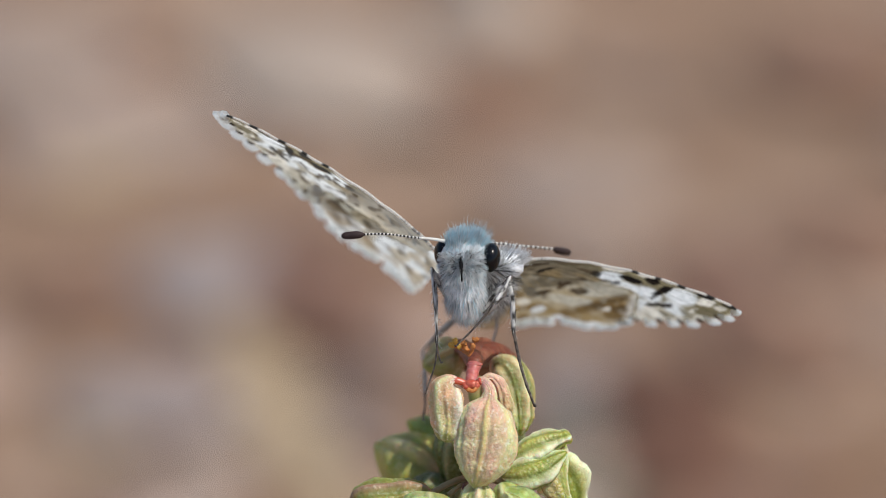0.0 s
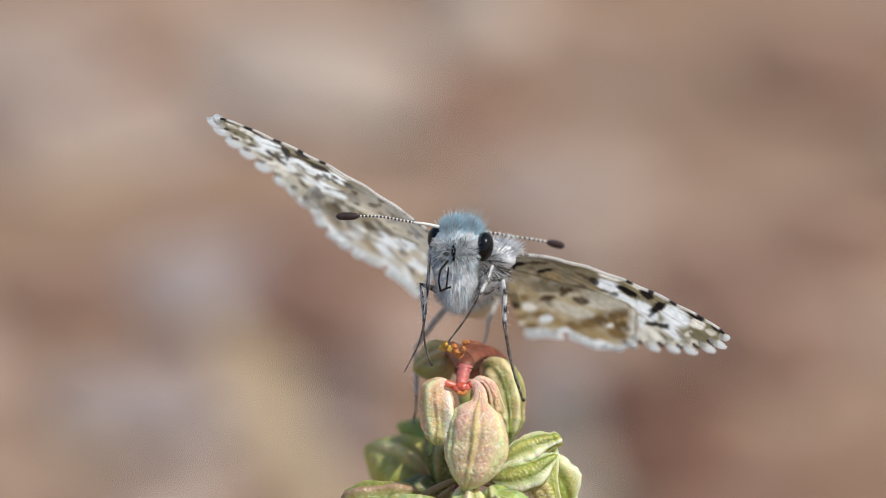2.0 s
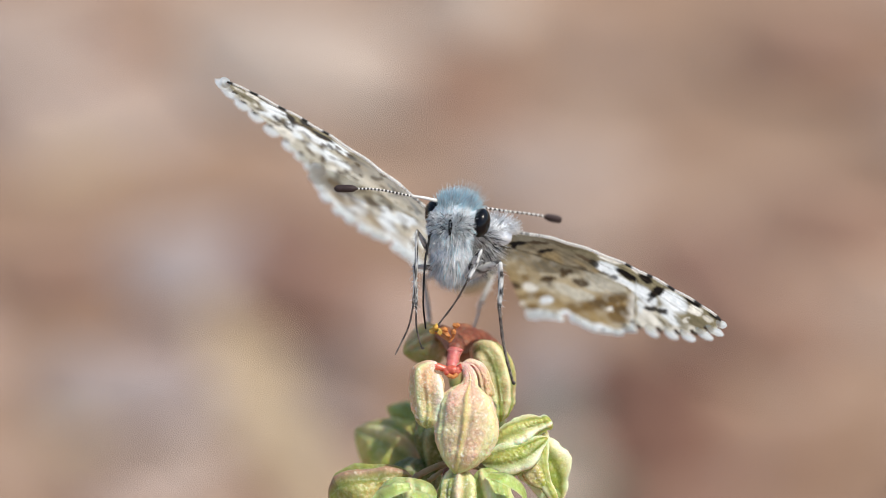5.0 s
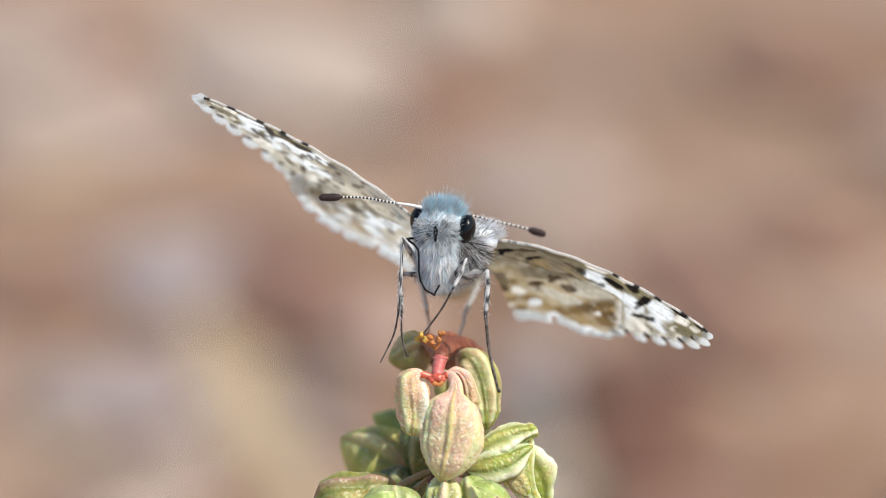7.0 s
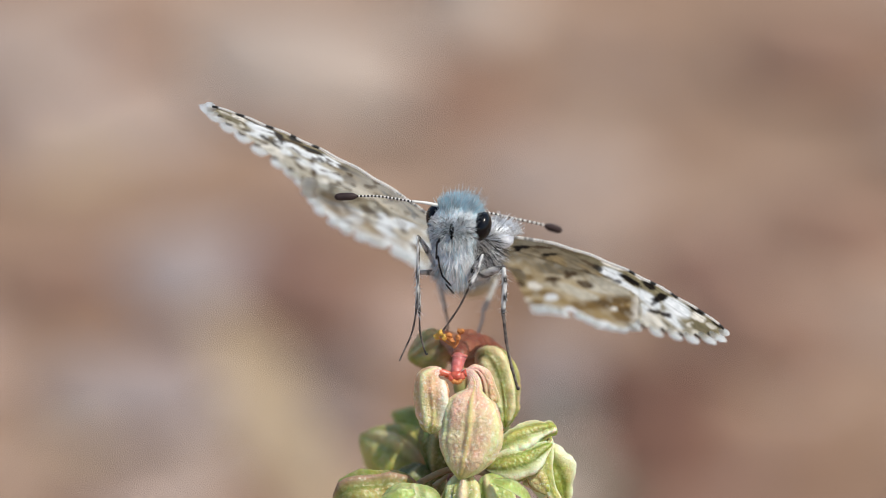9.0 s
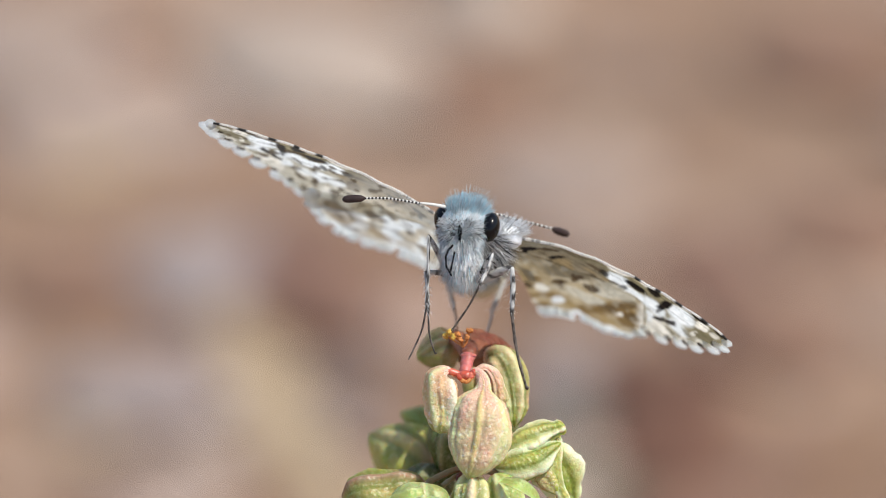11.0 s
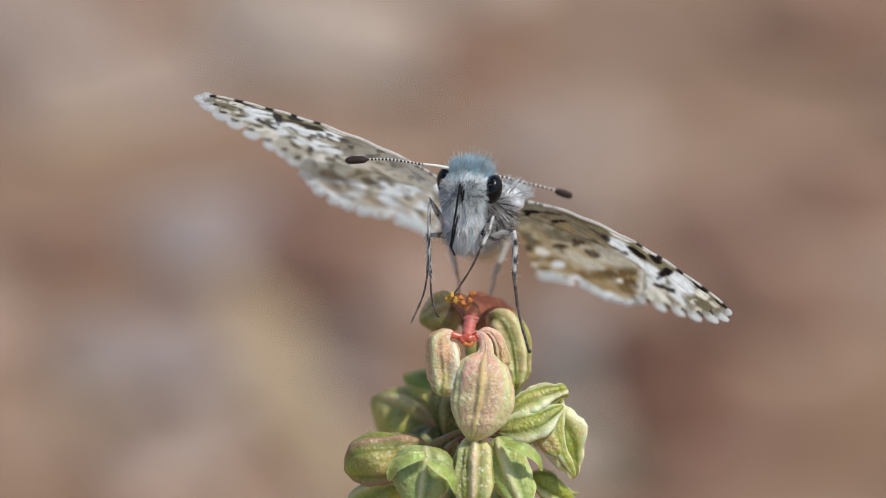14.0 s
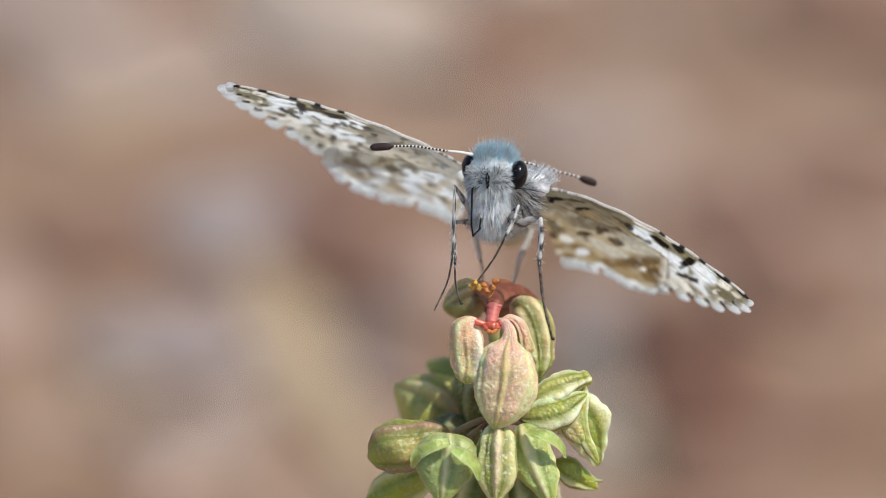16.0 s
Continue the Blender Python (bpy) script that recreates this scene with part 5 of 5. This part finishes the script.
def leg(hip, knee, ankle, foot, steps, thick=1.0, toe=None, skin=None, sole=None):
    """A jointed leg; steps are the places of its foot on the plant, by time."""
    hip, knee, ankle, foot = Vector(hip), Vector(knee), Vector(ankle), Vector(foot)
    n = 14
    fem = tube_data(curve_points([hip, hip.lerp(knee, 0.5) + Vector((0, 0, 0.08)), knee], n), [thick * (0.13 + 0.08 * math.sin(math.pi * i / 13) - 0.05 * i / 13) for i in range(n)])
    upper = bpart("leg", (*fem, leg_colours(n, 10, hip.x)) if not skin else fem, skin or M_LEG_SPOT, "grey scaled leg with dark blotches", None, hip)
    mid = knee.lerp(ankle, 0.5)
    tib = tube_data(curve_points([knee, mid + Vector((0.05, 0, 0)), ankle], n), [thick * (0.07 + 0.045 * abs(math.sin(math.pi * i / 13)) ** 0.5) for i in range(n)])
    tibia = bpart("tibia", (*tib, leg_colours(n, 10, knee.x + 5)) if not skin else tib, skin or M_LEG_SPOT, "", upper, knee)
    bend = ankle.lerp(foot, 0.5) + (Vector(toe) if toe else Vector((0.06, 0, 0)))
    m = 26
    tarsus = bpart("tarsus", tube_data(curve_points([ankle, bend, foot, foot + Vector((0.12 if foot.x > ankle.x else -0.02, -0.05, -0.06))], m), [thick * (0.066 - 0.02 * i / (m - 1)) * (1.0 + (0.3 if i % 6 == 0 else 0.0)) for i in range(m)]), sole or M_TARSUS, "thin jointed foot", upper, knee)
    random.seed(int(abs(hip.x * 100)))
    strands = []
    for k in range(90):
        s = random.random()
        p = hip.lerp(knee, s) if k < 26 else knee.lerp(ankle, s)
        d = Vector((random.gauss(0, 0.7), random.gauss(0, 0.7), random.gauss(-0.6, 0.5)))
        strands.append((p + d.normalized() * 0.1 * thick, d, random.uniform(0.15, 0.45), 0.010, B_WHITE if random.random() < 0.7 else B_GREY, (0, 0, -0.2)))
    hv, hf, hc = hair_data(strands[:26])
    bpart("leg_hair", (hv, hf, hc), M_HAIR, "", upper, hip)
    hv, hf, hc = hair_data(strands[26:])
    shin_hair = bpart("shin_hair", (hv, hf, hc), M_HAIR, "", upper, knee)
    LEGS.append((upper, (tibia, tarsus, shin_hair), hip, knee, foot, steps))


def move_leg(upper, lower, hip, knee, foot, steps):
    l1, l2 = (knee - hip).length, (foot - knee).length
    bend_way = (knee - hip) - (foot - hip) * ((knee - hip).dot(foot - hip) / (foot - hip).length_squared)
    rows_u, rows_l = [], []
    for t in TIMES:
        target = Vector(at_time(steps, t)) if steps else foot
        m = body_local(t).inverted()
        f = (m @ (target * MM)) / MM + HOME
        d = f - hip
        dist = min(d.length, (l1 + l2) * 0.995)
        dist = max(dist, abs(l1 - l2) * 1.02)
        d.normalize()
        x = (l1 * l1 - l2 * l2 + dist * dist) / (2 * dist)
        h = math.sqrt(max(0.0, l1 * l1 - x * x))
        side = (bend_way - d * bend_way.dot(d)).normalized()
        k = hip + d * x + side * h
        tip = hip + d * dist
        q1 = (knee - hip).rotation_difference(k - hip)
        q2 = (foot - knee).rotation_difference(tip - k)
        mu = Matrix.Translation((hip - HOME) * MM) @ q1.to_matrix().to_4x4()
        ml = Matrix.Translation((k - HOME) * MM) @ q2.to_matrix().to_4x4()
        rows_u.append((t, mu))
        rows_l.append((t, mu.inverted() @ ml))
    walk(upper, rows_u)
    for piece in lower:
        walk(piece, rows_l)


leg((1.078, -1.40, 1.288), (0.149, -3.00, 2.828), (0.030, -3.20, -1.160), (-0.805, -2.40, -3.610), [(0, *(-0.239, -2.40, -4.922)), (0.6, *(-0.358, -2.40, -4.743)), (1.0, *(-0.805, -2.40, -3.610)), (16, *(-0.805, -2.40, -3.610))], 0.8, (0.18, 0, 0.1))
leg((1.442, -0.60, 0.811), (0.060, -2.40, 0.895), (0.209, -2.60, -1.282), (0.508, -2.00, -3.346), [(0, *(0.508, -2.00, -3.346)), (16, *(0.508, -2.00, -3.346))], 0.8, (-0.12, 0, 0))
leg((2.864, -2.40, 0.507), (3.524, -4.40, 1.836), (2.840, -4.60, 0.148), (1.487, -3.20, -2.082), [(0, *(1.398, -3.20, -2.469)), (1.0, *(1.487, -3.20, -2.082)), (16, *(1.487, -3.20, -2.082))], 0.9, (0.1, 0, 0))
leg((3.054, -1.40, 0.509), (4.703, -3.00, 1.161), (4.643, -3.00, -1.280), (5.344, -2.20, -5.135), [(0, *(5.434, -2.20, -5.583)), (1.0, *(5.344, -2.20, -5.135)), (16, *(5.344, -2.20, -5.135))], 1.3, (-0.12, 0, 0))
leg((1.887, 3.00, 0.639), (0.961, 8.00, 1.333), (1.594, 5.00, -1.073), (1.680, 4.00, -2.413), [(0, *(-0.426, 3.00, -6.513)), (3.7, *(-0.426, 3.00, -6.513)), (5.2, *(1.680, 4.00, -2.413)), (16, *(1.680, 4.00, -2.413))], 0.95, None, M_LEG_PALE)
leg((3.683, 3.00, 0.791), (4.680, 8.00, 1.333), (3.655, 5.50, -1.198), (3.336, 4.50, -2.418), [(0, *(3.336, 4.50, -2.418)), (16, *(3.336, 4.50, -2.418))], 1.2, None, M_LEG_PALE, M_LEG_PALE)

# proboscis: short stiff pieces along a curve, by time
CURL = [
    (0, (-0.21, -3.60, -0.18), (-0.24, -4.40, -0.36), (-0.27, -4.40, -1.44)),
    (1.5, (-0.21, -3.60, -0.18), (-0.24, -4.40, -0.36), (-0.27, -4.40, -1.44)),
    (2, (-0.42, -2.60, -0.90), (-0.60, -4.20, -1.14), (-0.99, -4.80, -1.66), (-1.02, -4.80, -2.47), (-0.78, -4.80, -2.80), (-0.60, -4.80, -2.29), (-0.60, -4.80, -1.44)),
    (2.5, (-0.42, -2.60, -0.90), (-1.08, -3.30, -0.42), (-1.26, -4.70, -2.41), (-1.35, -4.20, -4.21), (-1.14, -3.00, -6.17)),
    (3, (-0.42, -2.60, -0.90), (-1.32, -3.30, -0.30), (-1.50, -4.60, -3.01), (-1.63, -3.00, -5.72)),
    (3.5, (-0.42, -2.60, -0.90), (-0.96, -3.30, -0.24), (-0.90, -4.70, -1.78), (-0.63, -4.60, -3.01), (-0.39, -4.00, -4.24), (-0.03, -3.00, -5.54)),
    (5.8, (-0.42, -2.60, -0.90), (-1.38, -3.30, -1.11), (-1.87, -4.20, -4.51), (-1.75, -3.00, -6.47)),
    (6, (-0.42, -2.60, -0.90), (-1.20, -3.30, -0.60), (-1.14, -4.60, -3.01), (0.00, -4.20, -4.51)),
    (6.5, (-0.42, -2.60, -0.90), (-1.14, -3.30, -1.20), (-1.11, -4.70, -2.35), (-0.84, -4.70, -3.13), (0.00, -4.70, -3.52), (1.20, -4.70, -3.58)),
    (7, (-0.42, -2.60, -0.90), (-1.69, -3.30, -0.93), (-1.14, -4.70, -1.50), (-1.05, -4.70, -2.89), (-0.69, -4.70, -3.64), (-0.24, -4.70, -3.85), (0.00, -4.70, -3.37)),
    (7.5, (-0.42, -2.60, -0.90), (-1.08, -3.30, -0.84), (-0.96, -4.70, -2.77), (-0.30, -4.70, -3.61), (0.12, -4.70, -3.37)),
    (8, (-0.42, -2.60, -0.90), (-1.60, -3.30, -0.96), (-0.51, -4.70, -2.83), (0.45, -4.70, -3.34), (1.02, -4.70, -2.95)),
    (8.5, (-0.42, -2.60, -0.90), (-1.08, -3.30, -0.90), (-1.02, -4.70, -1.66), (-0.24, -4.60, -4.21)),
    (11, (-0.42, -2.60, -0.90), (-0.66, -4.20, -1.38), (-0.93, -5.00, -1.63), (-0.99, -5.00, -2.26), (-0.84, -5.00, -2.83), (-0.66, -5.00, -2.47), (-0.66, -5.00, -1.69)),
    (11.5, (-0.42, -2.60, -0.90), (-1.08, -3.30, -1.38), (-0.90, -4.70, -2.68), (0.06, -4.70, -3.64), (0.72, -4.70, -3.07)),
    (12, (-0.42, -2.60, -0.90), (-1.14, -3.30, -1.05), (-1.08, -4.70, -2.41), (-0.81, -4.70, -2.86), (-0.48, -4.70, -2.56), (-0.36, -4.70, -1.87)),
    (12.5, (-0.42, -2.60, -0.90), (-0.93, -3.30, -0.75), (-0.99, -4.70, -2.26), (-0.93, -4.70, -3.91), (-0.48, -4.70, -4.30), (-0.12, -4.70, -4.30)),
    (13, (-0.42, -2.60, -0.90), (-1.29, -3.30, -0.90), (-1.20, -4.70, -2.11), (-1.11, -4.70, -2.83)),
    (13.5, (-0.42, -2.60, -0.90), (-1.23, -3.30, -0.96), (-0.69, -4.70, -2.71), (0.27, -4.70, -3.55)),
    (14, (-0.36, -3.60, -0.12), (-0.39, -4.60, -0.30), (-0.60, -5.00, -1.81), (-0.84, -5.00, -3.55), (-0.75, -5.05, -3.43), (-0.48, -5.10, -1.87)),
    (14.5, (-0.18, -3.60, -0.06), (-0.21, -4.60, -0.24), (-0.51, -5.00, -1.96), (-0.81, -5.00, -3.64), (-0.72, -5.05, -3.52), (-0.39, -5.10, -2.02)),
    (15, (-0.30, -3.60, -0.45), (-0.33, -4.80, -0.63), (-0.60, -5.00, -1.96), (-0.90, -5.00, -3.61), (-0.81, -5.05, -3.49), (-0.48, -5.10, -2.02)),
    (15.5, (-0.30, -3.60, -0.45), (-0.33, -4.80, -0.63), (-0.60, -5.00, -1.96), (-0.84, -5.00, -3.46), (-0.75, -5.05, -3.34), (-0.48, -5.10, -2.02)),
    (16, (-0.42, -2.60, -0.90), (-0.96, -3.30, -0.75), (-1.08, -4.70, -2.11), (-1.05, -4.70, -3.46), (-0.72, -4.70, -3.37), (-0.60, -4.70, -2.65)),
]
PIECES, PIECE_LEN = 13, 0.55
pieces = []
for k in range(PIECES):
    r0, r1 = 0.068 - 0.022 * k / PIECES, 0.068 - 0.022 * (k + 1) / PIECES
    data = tube_data([(0, 0, 0.06), (0, 0, 0), (0, 0, -PIECE_LEN * 0.5), (0, 0, -PIECE_LEN), (0, 0, -PIECE_LEN - 0.05)], [r0 * 0.6, r0, (r0 + r1) / 2, r1, r1 * 0.6], 10)
    ob = solid("proboscis" if k == 0 else "proboscis_piece", data[0], data[1], M_BLACK, butterfly, "black flexible proboscis" if k == 0 else "")
    pieces.append(ob)


def curl_joints(points):
    """Joints at even steps along a path; what is not put out lies back inside the head."""
    path = curve_points([Vector(q) for q in points], 90)
    total = sum((path[i + 1] - path[i]).length for i in range(89))
    rest = max(0.05, PIECES * PIECE_LEN - total)
    path = [path[0] + Vector((0.0, rest, 0.0))] + path
    out, need, last = [path[0]], PIECE_LEN, path[0]
    for p in path[1:]:
        seg = (p - last).length
        while seg >= need and len(out) <= PIECES:
            last = last.lerp(p, need / seg)
            out.append(last)
            seg = (p - last).length
            need = PIECE_LEN
        need -= seg
        last = p
    while len(out) <= PIECES:
        out.append(out[-1] + (out[-1] - out[-2]))
    return out


def move_proboscis():
    rows = [[] for _ in pieces]
    down = Vector((0, 0, -1))
    for t, *pts in CURL:
        j = curl_joints(pts)
        for k in range(PIECES):
            q = down.rotation_difference(j[k + 1] - j[k])
            rows[k].append((t, j[k] * MM, q))
    for k, ob in enumerate(pieces):
        full = []
        for i, (t, p, q) in enumerate(rows[k]):
            if full:
                t0, p0, q0 = full[-1]
                q = q.copy()
                q.make_compatible(q0)
                steps = int(q0.rotation_difference(q).angle / radians(70)) + 1
                for s in range(1, steps):
                    f = s / steps
                    full.append((t0 + (t - t0) * f, p0.lerp(p, f), q0.slerp(q, f)))
            full.append((t, p, q))
        walk(ob, [(t, Matrix.Translation(p) @ q.to_matrix().to_4x4()) for t, p, q in full])


def motions():
    """Everything that moves: the insect, its wings, legs and proboscis."""
    walk(butterfly, [(t, body_pose(t)) for t in TIMES])
    for w, rows in zip(wings, (FLAP_FORE_A, FLAP_HIND_A, FLAP_B, FLAP_B)):
        base = w.location.copy()
        walk(w, [(t, Matrix.Translation(base + Vector((dx, 0, dz)) * MM) @ pose(0, 0, 0, rx, ry, rz)) for t, rx, ry, rz, dx, dz in rows])
    for shaft, k in zip(antennae, (1, 2)):
        base = shaft.location.copy()
        walk(shaft, [(row[0], Matrix.Translation(base) @ pose(0, 0, 0, 0, row[k], 0)) for row in FEEL])
    for leg in LEGS:
        move_leg(*leg)
    move_proboscis()


motions()
